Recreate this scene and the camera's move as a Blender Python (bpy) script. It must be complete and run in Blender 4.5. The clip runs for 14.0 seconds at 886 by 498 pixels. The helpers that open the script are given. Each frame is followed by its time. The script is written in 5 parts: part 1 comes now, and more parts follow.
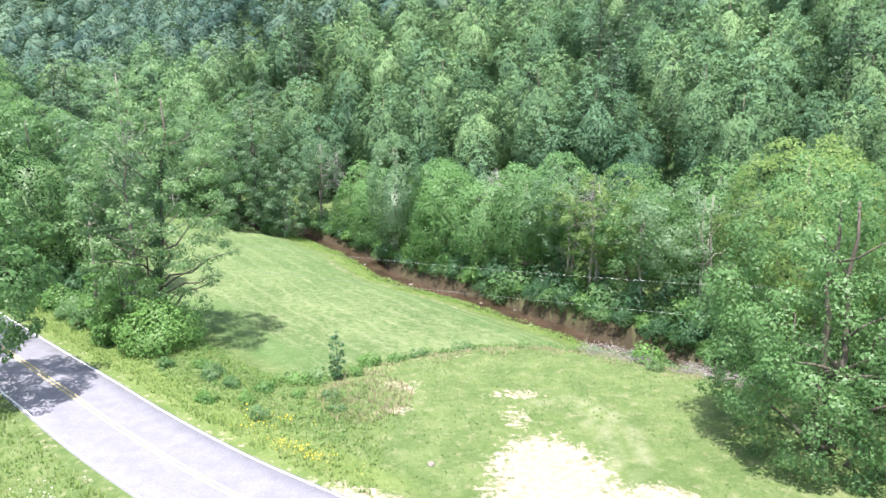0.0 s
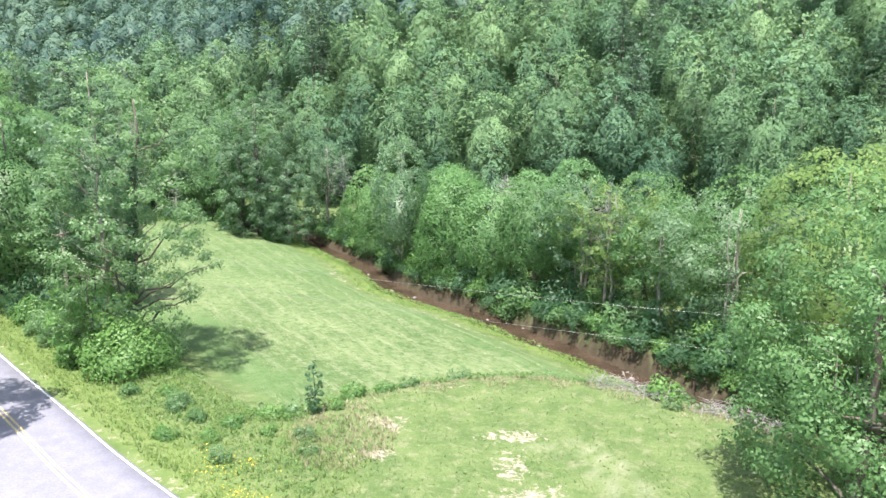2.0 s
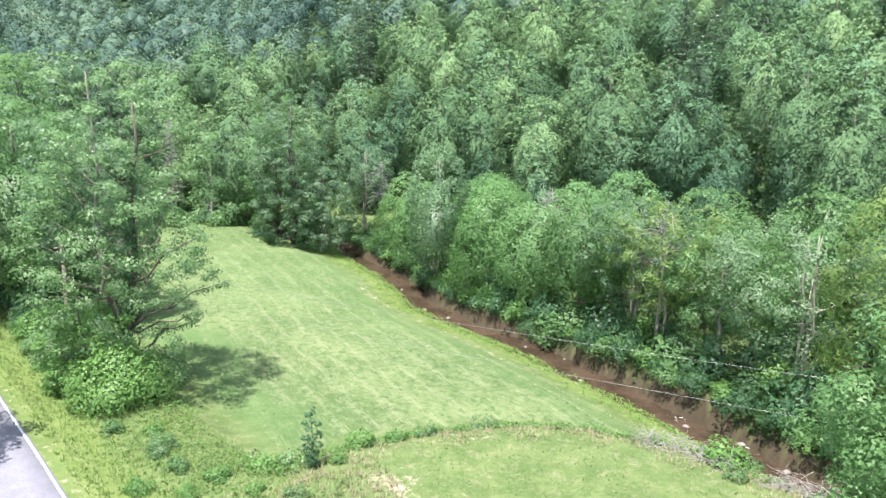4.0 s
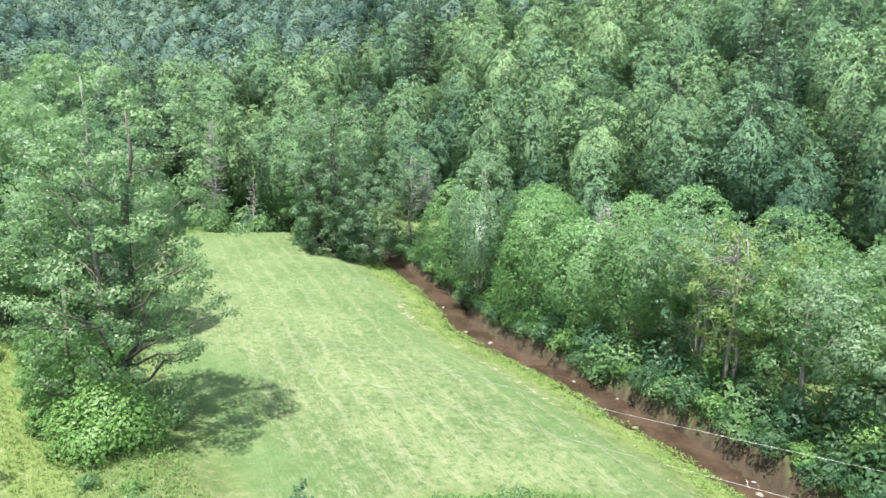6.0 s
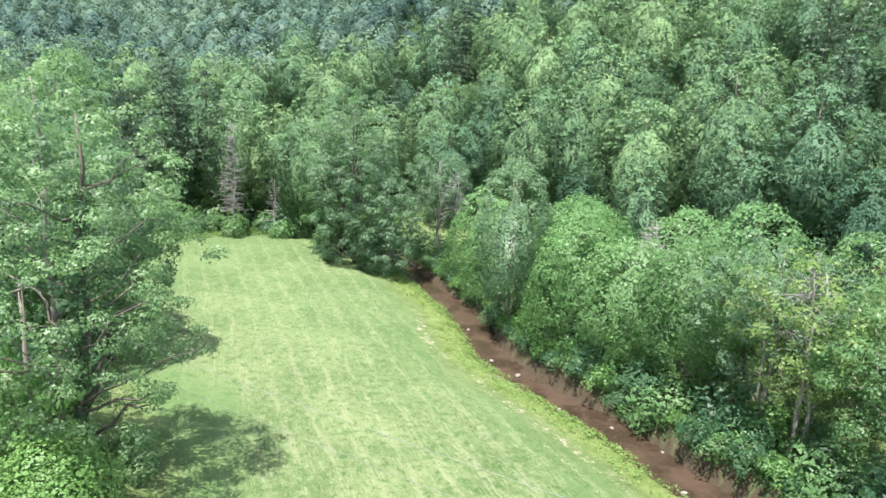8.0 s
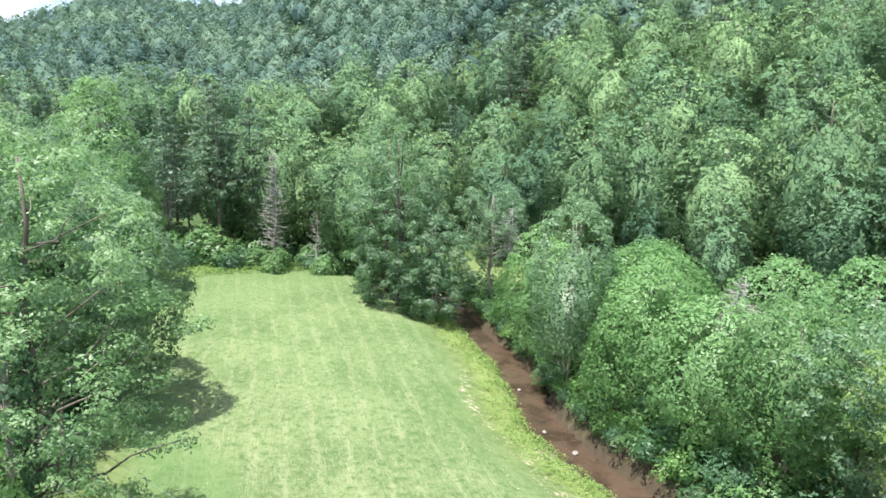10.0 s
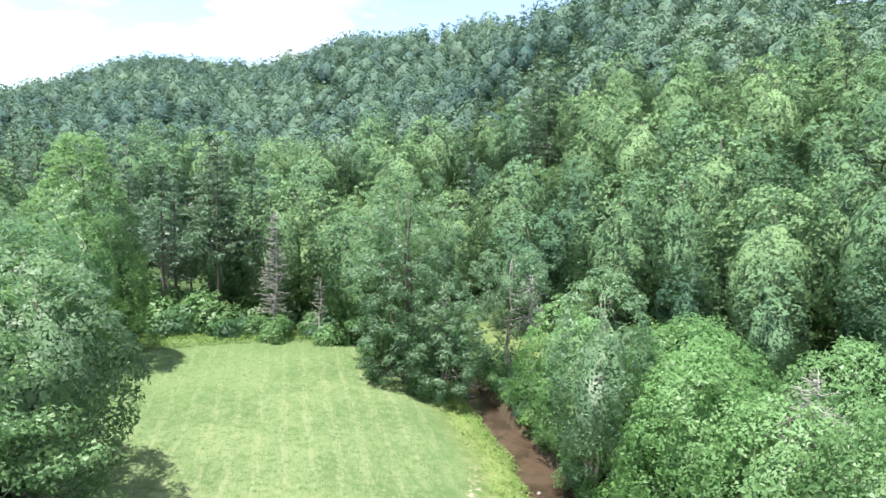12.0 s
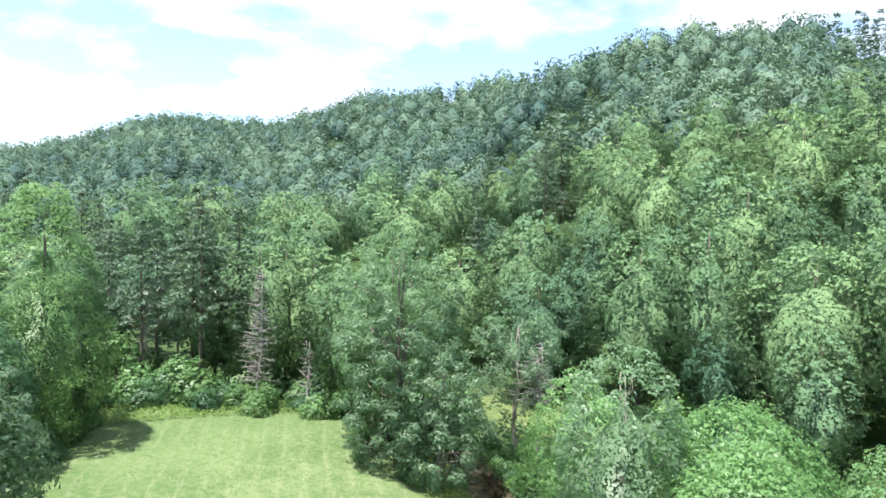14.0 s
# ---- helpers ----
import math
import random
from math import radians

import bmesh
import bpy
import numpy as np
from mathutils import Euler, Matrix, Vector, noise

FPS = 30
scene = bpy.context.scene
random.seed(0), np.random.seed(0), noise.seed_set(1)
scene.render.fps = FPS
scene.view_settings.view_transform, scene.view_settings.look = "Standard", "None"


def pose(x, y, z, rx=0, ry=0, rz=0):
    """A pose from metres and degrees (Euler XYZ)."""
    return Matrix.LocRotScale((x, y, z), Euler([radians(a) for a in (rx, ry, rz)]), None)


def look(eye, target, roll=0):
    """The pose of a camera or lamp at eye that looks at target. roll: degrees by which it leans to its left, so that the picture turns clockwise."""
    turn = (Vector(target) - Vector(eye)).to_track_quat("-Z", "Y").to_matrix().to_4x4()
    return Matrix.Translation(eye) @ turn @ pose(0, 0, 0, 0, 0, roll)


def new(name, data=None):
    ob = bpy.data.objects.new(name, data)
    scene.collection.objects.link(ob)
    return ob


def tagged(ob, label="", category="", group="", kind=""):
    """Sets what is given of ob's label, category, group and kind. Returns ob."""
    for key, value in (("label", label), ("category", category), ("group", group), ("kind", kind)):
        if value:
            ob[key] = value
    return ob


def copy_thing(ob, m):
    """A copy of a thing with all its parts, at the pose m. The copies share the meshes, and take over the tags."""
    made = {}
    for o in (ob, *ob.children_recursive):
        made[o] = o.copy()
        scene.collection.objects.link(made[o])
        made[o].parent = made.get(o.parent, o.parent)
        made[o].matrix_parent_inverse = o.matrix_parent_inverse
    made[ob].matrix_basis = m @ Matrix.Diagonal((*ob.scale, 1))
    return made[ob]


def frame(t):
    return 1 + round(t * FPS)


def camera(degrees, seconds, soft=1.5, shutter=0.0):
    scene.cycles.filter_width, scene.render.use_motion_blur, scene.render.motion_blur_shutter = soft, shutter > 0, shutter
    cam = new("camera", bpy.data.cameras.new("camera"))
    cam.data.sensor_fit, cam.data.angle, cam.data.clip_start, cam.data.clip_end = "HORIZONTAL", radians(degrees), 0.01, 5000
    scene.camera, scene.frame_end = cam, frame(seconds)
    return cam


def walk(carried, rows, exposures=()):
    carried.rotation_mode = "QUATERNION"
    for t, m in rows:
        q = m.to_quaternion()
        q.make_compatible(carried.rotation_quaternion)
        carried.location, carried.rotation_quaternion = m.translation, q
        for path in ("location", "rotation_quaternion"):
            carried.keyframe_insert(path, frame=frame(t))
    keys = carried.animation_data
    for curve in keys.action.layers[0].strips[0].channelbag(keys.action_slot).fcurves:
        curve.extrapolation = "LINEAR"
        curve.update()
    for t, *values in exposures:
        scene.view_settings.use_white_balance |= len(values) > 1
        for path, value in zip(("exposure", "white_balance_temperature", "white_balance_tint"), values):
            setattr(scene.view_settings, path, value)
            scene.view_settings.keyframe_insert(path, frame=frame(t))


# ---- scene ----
cam = camera(64.0, 14.0)
PATH = [
    (0, (1.555, 0.093, 18.984), (1.447, 2.049, 18.58), 0.1),
    (0.5, (1.973, 1.21, 19.005), (1.862, 3.166, 18.603), 0.1),
    (1, (2.35, 2.402, 19.041), (2.235, 4.358, 18.639), 0.1),
    (1.5, (2.676, 3.649, 19.055), (2.54, 5.604, 18.655), 0.4),
    (2, (2.95, 5.013, 19.112), (2.781, 6.965, 18.711), 0.5),
    (2.5, (3.148, 6.468, 19.178), (2.972, 8.42, 18.778), 0.5),
    (3, (3.382, 7.996, 19.239), (3.146, 9.941, 18.839), 0.8),
    (3.2, (3.45, 8.612, 19.239), (3.201, 10.556, 18.841), 0.9),
    (5.3, (4.295, 15.09, 19.972), (3.854, 16.998, 19.566), 1.2),
    (5.5, (4.311, 15.772, 20.029), (3.856, 17.676, 19.621), 1.2),
    (6, (4.29, 17.518, 20.106), (3.81, 19.417, 19.698), 1.3),
    (6.5, (4.229, 19.259, 20.175), (3.716, 21.148, 19.766), 1.4),
    (7, (4.12, 21.013, 20.209), (3.587, 22.897, 19.8), 1.5),
    (7.2, (4.081, 21.749, 20.229), (3.54, 23.63, 19.819), 1.5),
    (9.3, (3.01, 29.819, 20.747), (2.306, 31.647, 20.343), 1.8),
    (9.5, (2.836, 30.603, 20.792), (2.114, 32.427, 20.401), 1.7),
    (10, (2.413, 32.541, 20.912), (1.654, 34.357, 20.556), 1.6),
    (10.5, (1.94, 34.465, 20.959), (1.152, 36.275, 20.639), 1.6),
    (11, (1.516, 36.431, 21.047), (0.702, 38.236, 20.762), 1.6),
    (11.5, (1.092, 38.431, 21.063), (0.26, 40.233, 20.815), 1.6),
    (12, (0.679, 40.343, 21.036), (-0.162, 42.147, 20.834), 1.5),
    (12.5, (0.206, 42.22, 21.031), (-0.642, 44.025, 20.88), 1.4),
    (13, (-0.261, 44.093, 21.04), (-1.117, 45.897, 20.938), 1.5),
    (13.5, (-0.645, 45.947, 21.034), (-1.517, 47.746, 20.963), 1.5),
    (14, (-1.016, 47.765, 21.006), (-1.906, 49.555, 20.962), 1.6),
]
walk(cam, [(t, look(eye, target, roll)) for t, eye, target, roll in PATH])


# ---- sky, sun, exposure ----
SUN_TO = Vector((-0.09, -0.30, 0.95)).normalized()
scene.view_settings.exposure = 1.30
world = bpy.data.worlds.new("world")
scene.world = world
world.use_nodes = True


def build_sky():
    nt = world.node_tree
    nt.nodes.clear()
    N, L = nt.nodes.new, nt.links.new
    out, bg = N("ShaderNodeOutputWorld"), N("ShaderNodeBackground")
    sky = N("ShaderNodeTexSky")
    sky.sky_type, sky.sun_disc = "NISHITA", False
    sky.sun_elevation = math.asin(SUN_TO.z)
    sky.sun_rotation = math.atan2(SUN_TO.x, SUN_TO.y)
    sky.altitude, sky.air_density, sky.dust_density, sky.ozone_density = 600, 1.0, 2.2, 0.8
    co = N("ShaderNodeTexCoord")
    sep = N("ShaderNodeSeparateXYZ")
    L(co.outputs["Generated"], sep.inputs[0])
    # cumulus: noise on a plane above the valley
    up = N("ShaderNodeMath"); up.operation = "ADD"; up.inputs[1].default_value = 0.22
    L(sep.outputs["Z"], up.inputs[0])
    mx = N("ShaderNodeMath"); mx.operation = "MAXIMUM"; mx.inputs[1].default_value = 0.05
    L(up.outputs[0], mx.inputs[0])
    div = N("ShaderNodeVectorMath"); div.operation = "DIVIDE"
    comb = N("ShaderNodeCombineXYZ")
    for i in range(3):
        L(mx.outputs[0], comb.inputs[i])
    L(co.outputs["Generated"], div.inputs[0]); L(comb.outputs[0], div.inputs[1])
    noise_n = N("ShaderNodeTexNoise")
    noise_n.inputs["Scale"].default_value, noise_n.inputs["Detail"].default_value = 1.55, 9
    noise_n.inputs["Roughness"].default_value = 0.55
    mp = N("ShaderNodeMapping"); mp.inputs["Location"].default_value = (3.1, 1.3, 0.4)
    L(div.outputs[0], mp.inputs[0]); L(mp.outputs[0], noise_n.inputs["Vector"])
    ramp = N("ShaderNodeValToRGB")
    ramp.color_ramp.elements[0].position, ramp.color_ramp.elements[1].position = 0.47, 0.60
    L(noise_n.outputs["Fac"], ramp.inputs[0])
    shade = N("ShaderNodeTexNoise")
    shade.inputs["Scale"].default_value, shade.inputs["Detail"].default_value = 2.2, 5
    L(mp.outputs[0], shade.inputs["Vector"])
    cr = N("ShaderNodeValToRGB")
    cr.color_ramp.elements[0].position, cr.color_ramp.elements[1].position = 0.3, 0.62
    cr.color_ramp.elements[0].color, cr.color_ramp.elements[1].color = (2.75, 2.9, 3.25, 1), (5.0, 5.1, 5.3, 1)
    L(shade.outputs["Fac"], cr.inputs[0])
    mix = N("ShaderNodeMix"); mix.data_type = "RGBA"
    L(ramp.outputs["Color"], mix.inputs["Factor"])
    L(sky.outputs[0], mix.inputs[6]); L(cr.outputs["Color"], mix.inputs[7])
    L(mix.outputs[2], bg.inputs["Color"])
    bg.inputs["Strength"].default_value = 0.15
    L(bg.outputs[0], out.inputs[0])


build_sky()
sun_data = bpy.data.lights.new("sun", "SUN")
sun_data.energy, sun_data.angle, sun_data.color = 5.0, radians(0.55), (1.0, 0.965, 0.91)
sun = new("sun", sun_data)
sun.matrix_world = look((0, 0, 60), Vector((0, 0, 60)) - SUN_TO)


# ---- materials ----
def material(name):
    m = bpy.data.materials.new(name)
    m.use_nodes = True
    m.node_tree.nodes.clear()
    return m, m.node_tree.nodes.new, m.node_tree.links.new


def mixc(N, L, fac, a, b, blend="MIX"):
    n = N("ShaderNodeMix")
    n.data_type, n.blend_type = "RGBA", blend
    for slot, v in ((0, fac), (6, a), (7, b)):
        if isinstance(v, (int, float)):
            n.inputs[slot].default_value = v
        elif isinstance(v, tuple):
            n.inputs[slot].default_value = (*v, 1)
        else:
            L(v, n.inputs[slot])
    return n.outputs[2]


def math_n(N, L, op, a, b=0.0, clamp=False):
    n = N("ShaderNodeMath")
    n.operation, n.use_clamp = op, clamp
    for i, v in enumerate((a, b)):
        if isinstance(v, (int, float)):
            n.inputs[i].default_value = v
        else:
            L(v, n.inputs[i])
    return n.outputs[0]


def noise_f(N, L, vec, scale, detail=4, rough=0.55):
    n = N("ShaderNodeTexNoise")
    n.inputs["Scale"].default_value, n.inputs["Detail"].default_value = scale, detail
    n.inputs["Roughness"].default_value = rough
    L(vec, n.inputs["Vector"])
    return n.outputs["Fac"]


def ramp_f(N, L, fac, lo, hi):
    n = N("ShaderNodeMapRange")
    n.interpolation_type = "SMOOTHSTEP"
    n.inputs["From Min"].default_value, n.inputs["From Max"].default_value = lo, hi
    L(fac, n.inputs["Value"])
    return n.outputs["Result"]


def attr_f(N, name):
    n = N("ShaderNodeAttribute")
    n.attribute_name = name
    return n.outputs["Fac"]


def leaf_material(name, dark, light, tip=None, joined=False, through_share=0.45, rough=0.45, cells=0.0, fill=0.6, mixed=0.25, ruffled=0.0, ragged=0.0):
    """Foliage: tone from tree to tree and from leaf to leaf, with light coming through."""
    m, N, L = material(name)
    geo, out = N("ShaderNodeNewGeometry"), N("ShaderNodeOutputMaterial")
    if joined:
        tree_tone = attr_f(N, "tone")
    else:
        info = N("ShaderNodeObjectInfo")
        tree_tone = info.outputs["Random"]
    leaf_tone = geo.outputs["Random Per Island"]
    f = math_n(N, L, "ADD", math_n(N, L, "MULTIPLY", tree_tone, 1 - mixed), math_n(N, L, "MULTIPLY", leaf_tone, mixed))
    col = mixc(N, L, f, dark, light)
    if tip:
        sel = math_n(N, L, "GREATER_THAN", leaf_tone, 0.86)
        col = mixc(N, L, math_n(N, L, "MULTIPLY", sel, 0.45), col, tip)
    co = N("ShaderNodeTexCoord")
    patch = noise_f(N, L, co.outputs["Object"], 0.35, 2)
    col = mixc(N, L, math_n(N, L, "MULTIPLY", ramp_f(N, L, patch, 0.4, 0.7), 0.4), col, mixc(N, L, 0.5, col, light))
    bsdf = N("ShaderNodeBsdfPrincipled")
    bsdf.inputs["Roughness"].default_value = rough
    bsdf.inputs["Specular IOR Level"].default_value = 0.1 if joined or ruffled else 0.35
    if ruffled:
        bump = N("ShaderNodeBump")
        bump.inputs["Strength"].default_value, bump.inputs["Distance"].default_value = 1.0, 0.45 / ruffled
        L(noise_f(N, L, co.outputs["Object"], ruffled, 4, 0.7), bump.inputs["Height"])
        L(bump.outputs[0], bsdf.inputs["Normal"])
    L(col, bsdf.inputs["Base Color"])
    tr = N("ShaderNodeBsdfTranslucent")
    L(mixc(N, L, 0.45, col, (0.22, 0.40, 0.13)), tr.inputs["Color"])
    mix = N("ShaderNodeMixShader")
    mix.inputs[0].default_value = through_share
    L(bsdf.outputs[0], mix.inputs[1]); L(tr.outputs[0], mix.inputs[2])
    if ragged:
        # uneven leafy edges and holes
        cut = N("ShaderNodeMixShader")
        gap = N("ShaderNodeBsdfTransparent")
        L(math_n(N, L, "LESS_THAN", noise_f(N, L, co.outputs["Object"], ragged, 3, 0.75), fill), cut.inputs[0])
        L(gap.outputs[0], cut.inputs[1]); L(mix.outputs[0], cut.inputs[2])
        L(cut.outputs[0], out.inputs[0])
    elif cells:
        # a spray of separate small leaves with gaps between them
        vor = N("ShaderNodeTexVoronoi")
        vor.inputs["Scale"].default_value = cells
        L(co.outputs["Object"], vor.inputs["Vector"])
        cut = N("ShaderNodeMixShader")
        gap = N("ShaderNodeBsdfTransparent")
        L(math_n(N, L, "LESS_THAN", vor.outputs["Distance"], fill), cut.inputs[0])
        L(gap.outputs[0], cut.inputs[1]); L(mix.outputs[0], cut.inputs[2])
        L(cut.outputs[0], out.inputs[0])
    else:
        L(mix.outputs[0], out.inputs[0])
    return m


def bark_material(name, dark, light, scale=6.0):
    m, N, L = material(name)
    out, bsdf, co = N("ShaderNodeOutputMaterial"), N("ShaderNodeBsdfPrincipled"), N("ShaderNodeTexCoord")
    mp = N("ShaderNodeMapping"); mp.inputs["Scale"].default_value = (1, 1, 0.18)
    L(co.outputs["Object"], mp.inputs[0])
    a = noise_f(N, L, mp.outputs[0], scale, 6, 0.7)
    b = noise_f(N, L, co.outputs["Object"], 0.9, 3)
    f = math_n(N, L, "ADD", math_n(N, L, "MULTIPLY", a, 0.65), math_n(N, L, "MULTIPLY", b, 0.35))
    L(mixc(N, L, ramp_f(N, L, f, 0.32, 0.68), dark, light), bsdf.inputs["Base Color"])
    bsdf.inputs["Roughness"].default_value = 0.9
    bump = N("ShaderNodeBump"); bump.inputs["Strength"].default_value, bump.inputs["Distance"].default_value = 0.6, 0.03
    L(a, bump.inputs["Height"]); L(bump.outputs[0], bsdf.inputs["Normal"])
    L(bsdf.outputs[0], out.inputs[0])
    return m


def ground_material():
    m, N, L = material("grass_ground")
    out, bsdf, geo = N("ShaderNodeOutputMaterial"), N("ShaderNodeBsdfPrincipled"), N("ShaderNodeNewGeometry")
    P = geo.outputs["Position"]
    big, mid = noise_f(N, L, P, 0.09, 4), noise_f(N, L, P, 0.55, 5, 0.6)
    fine, tiny = noise_f(N, L, P, 3.2, 6, 0.7), noise_f(N, L, P, 14.0, 4, 0.7)
    # rough grass
    rough_c = mixc(N, L, ramp_f(N, L, mid, 0.34, 0.68), (0.090, 0.134, 0.047), (0.140, 0.182, 0.072))
    rough_c = mixc(N, L, math_n(N, L, "MULTIPLY", ramp_f(N, L, fine, 0.5, 0.75), 0.6), rough_c, (0.24, 0.265, 0.135))
    rough_c = mixc(N, L, math_n(N, L, "MULTIPLY", ramp_f(N, L, tiny, 0.55, 0.3), 0.5), rough_c, (0.05, 0.095, 0.018))
    turf = noise_f(N, L, P, 1.3, 6, 0.78)
    rough_c = mixc(N, L, math_n(N, L, "MULTIPLY", ramp_f(N, L, turf, 0.52, 0.66), 0.65), rough_c, (0.215, 0.22, 0.125))
    rough_c = mixc(N, L, math_n(N, L, "MULTIPLY", ramp_f(N, L, turf, 0.46, 0.36), 0.6), rough_c, (0.065, 0.115, 0.032))
    rough_c = mixc(N, L, math_n(N, L, "MULTIPLY", attr_f(N, "verge"), 0.42), rough_c, mixc(N, L, turf, (0.13, 0.20, 0.045), (0.23, 0.275, 0.085)))
    # mown hay: swaths along the field
    mp = N("ShaderNodeMapping")
    mp.inputs["Rotation"].default_value = (0, 0, radians(-37.5))
    L(P, mp.inputs[0])
    warp = noise_f(N, L, P, 0.16, 3)
    sep = N("ShaderNodeSeparateXYZ")
    L(mp.outputs[0], sep.inputs[0])
    u = math_n(N, L, "ADD", sep.outputs["X"], math_n(N, L, "MULTIPLY", warp, 0.5))
    saw = math_n(N, L, "SINE", math_n(N, L, "MULTIPLY", u, 2 * math.pi / 1.9))
    st = N("ShaderNodeMapping"); st.inputs["Scale"].default_value = (3.4, 0.35, 1)
    L(mp.outputs[0], st.inputs[0])
    streak = noise_f(N, L, st.outputs[0], 1.0, 6, 0.7)
    line = ramp_f(N, L, math_n(N, L, "ADD", math_n(N, L, "MULTIPLY", saw, 0.17), streak), 0.56, 0.74)
    mown_c = mixc(N, L, ramp_f(N, L, mid, 0.3, 0.7), (0.082, 0.124, 0.046), (0.110, 0.150, 0.062))
    mown_c = mixc(N, L, ramp_f(N, L, big, 0.42, 0.62), mown_c, mixc(N, L, 0.5, mown_c, (0.21, 0.25, 0.12)))
    mown_c = mixc(N, L, math_n(N, L, "MULTIPLY", line, 0.5), mown_c, (0.23, 0.25, 0.145))
    clod = noise_f(N, L, P, 1.7, 6, 0.85)
    mown_c = mixc(N, L, math_n(N, L, "MULTIPLY", ramp_f(N, L, clod, 0.52, 0.61), 0.7), mown_c, (0.185, 0.22, 0.12))
    mown_c = mixc(N, L, math_n(N, L, "MULTIPLY", ramp_f(N, L, clod, 0.48, 0.41), 0.85), mown_c, (0.050, 0.100, 0.034))
    tuft = noise_f(N, L, st.outputs[0], 3.2, 5, 0.75)
    mown_c = mixc(N, L, math_n(N, L, "MULTIPLY", ramp_f(N, L, tuft, 0.52, 0.66), 0.6), mown_c, (0.225, 0.26, 0.14))
    mown_c = mixc(N, L, math_n(N, L, "MULTIPLY", ramp_f(N, L, tuft, 0.46, 0.34), 0.7), mown_c, (0.062, 0.118, 0.040))
    mown_c = mixc(N, L, math_n(N, L, "MULTIPLY", ramp_f(N, L, streak, 0.46, 0.3), 0.6), mown_c, (0.075, 0.14, 0.05))
    mown_c = mixc(N, L, math_n(N, L, "MULTIPLY", attr_f(N, "lush"), 0.62), mown_c, mixc(N, L, mid, (0.072, 0.138, 0.046), (0.102, 0.170, 0.062)))
    col = mixc(N, L, attr_f(N, "mown"), rough_c, mown_c)
    # bare gravelly soil breaking through the turf
    bare_m = math_n(N, L, "ADD", attr_f(N, "bare"), math_n(N, L, "MULTIPLY", math_n(N, L, "SUBTRACT", fine, 0.5), 1.7))
    bare_m = math_n(N, L, "ADD", bare_m, math_n(N, L, "MULTIPLY", math_n(N, L, "SUBTRACT", turf, 0.5), 1.3))
    soil = mixc(N, L, ramp_f(N, L, fine, 0.3, 0.7), (0.26, 0.215, 0.16), (0.41, 0.355, 0.285))
    soil = mixc(N, L, math_n(N, L, "MULTIPLY", ramp_f(N, L, tiny, 0.5, 0.3), 0.5), soil, (0.23, 0.19, 0.14))
    col = mixc(N, L, ramp_f(N, L, bare_m, 0.36, 0.74), col, soil)
    col = mixc(N, L, math_n(N, L, "MULTIPLY", math_n(N, L, "MULTIPLY", attr_f(N, "track"), ramp_f(N, L, mid, 0.3, 0.6)), 0.38), col, (0.34, 0.32, 0.24))
    mud = mixc(N, L, mid, (0.038, 0.030, 0.020), (0.075, 0.058, 0.038))
    col = mixc(N, L, attr_f(N, "mud"), col, mud)
    leafy = mixc(N, L, mid, (0.022, 0.044, 0.016), (0.055, 0.095, 0.032))
    col = mixc(N, L, attr_f(N, "wood"), col, leafy)
    L(col, bsdf.inputs["Base Color"])
    bsdf.inputs["Roughness"].default_value = 0.95
    bsdf.inputs["Specular IOR Level"].default_value = 0.15
    bump = N("ShaderNodeBump"); bump.inputs["Strength"].default_value, bump.inputs["Distance"].default_value = 0.8, 0.12
    L(math_n(N, L, "ADD", fine, math_n(N, L, "MULTIPLY", tiny, 0.5)), bump.inputs["Height"])
    L(bump.outputs[0], bsdf.inputs["Normal"])
    L(bsdf.outputs[0], out.inputs[0])
    return m


def simple_material(name, dark, light, scale=4.0, rough=0.8, bump_d=0.01, metal=0.0):
    m, N, L = material(name)
    out, bsdf, co = N("ShaderNodeOutputMaterial"), N("ShaderNodeBsdfPrincipled"), N("ShaderNodeTexCoord")
    a = noise_f(N, L, co.outputs["Object"], scale, 6, 0.65)
    b = noise_f(N, L, co.outputs["Object"], scale * 0.13, 3)
    f = math_n(N, L, "ADD", math_n(N, L, "MULTIPLY", a, 0.6), math_n(N, L, "MULTIPLY", b, 0.4))
    L(mixc(N, L, ramp_f(N, L, f, 0.33, 0.67), dark, light), bsdf.inputs["Base Color"])
    bsdf.inputs["Roughness"].default_value, bsdf.inputs["Metallic"].default_value = rough, metal
    bump = N("ShaderNodeBump"); bump.inputs["Strength"].default_value, bump.inputs["Distance"].default_value = 0.5, bump_d
    L(a, bump.inputs["Height"]); L(bump.outputs[0], bsdf.inputs["Normal"])
    L(bsdf.outputs[0], out.inputs[0])
    return m


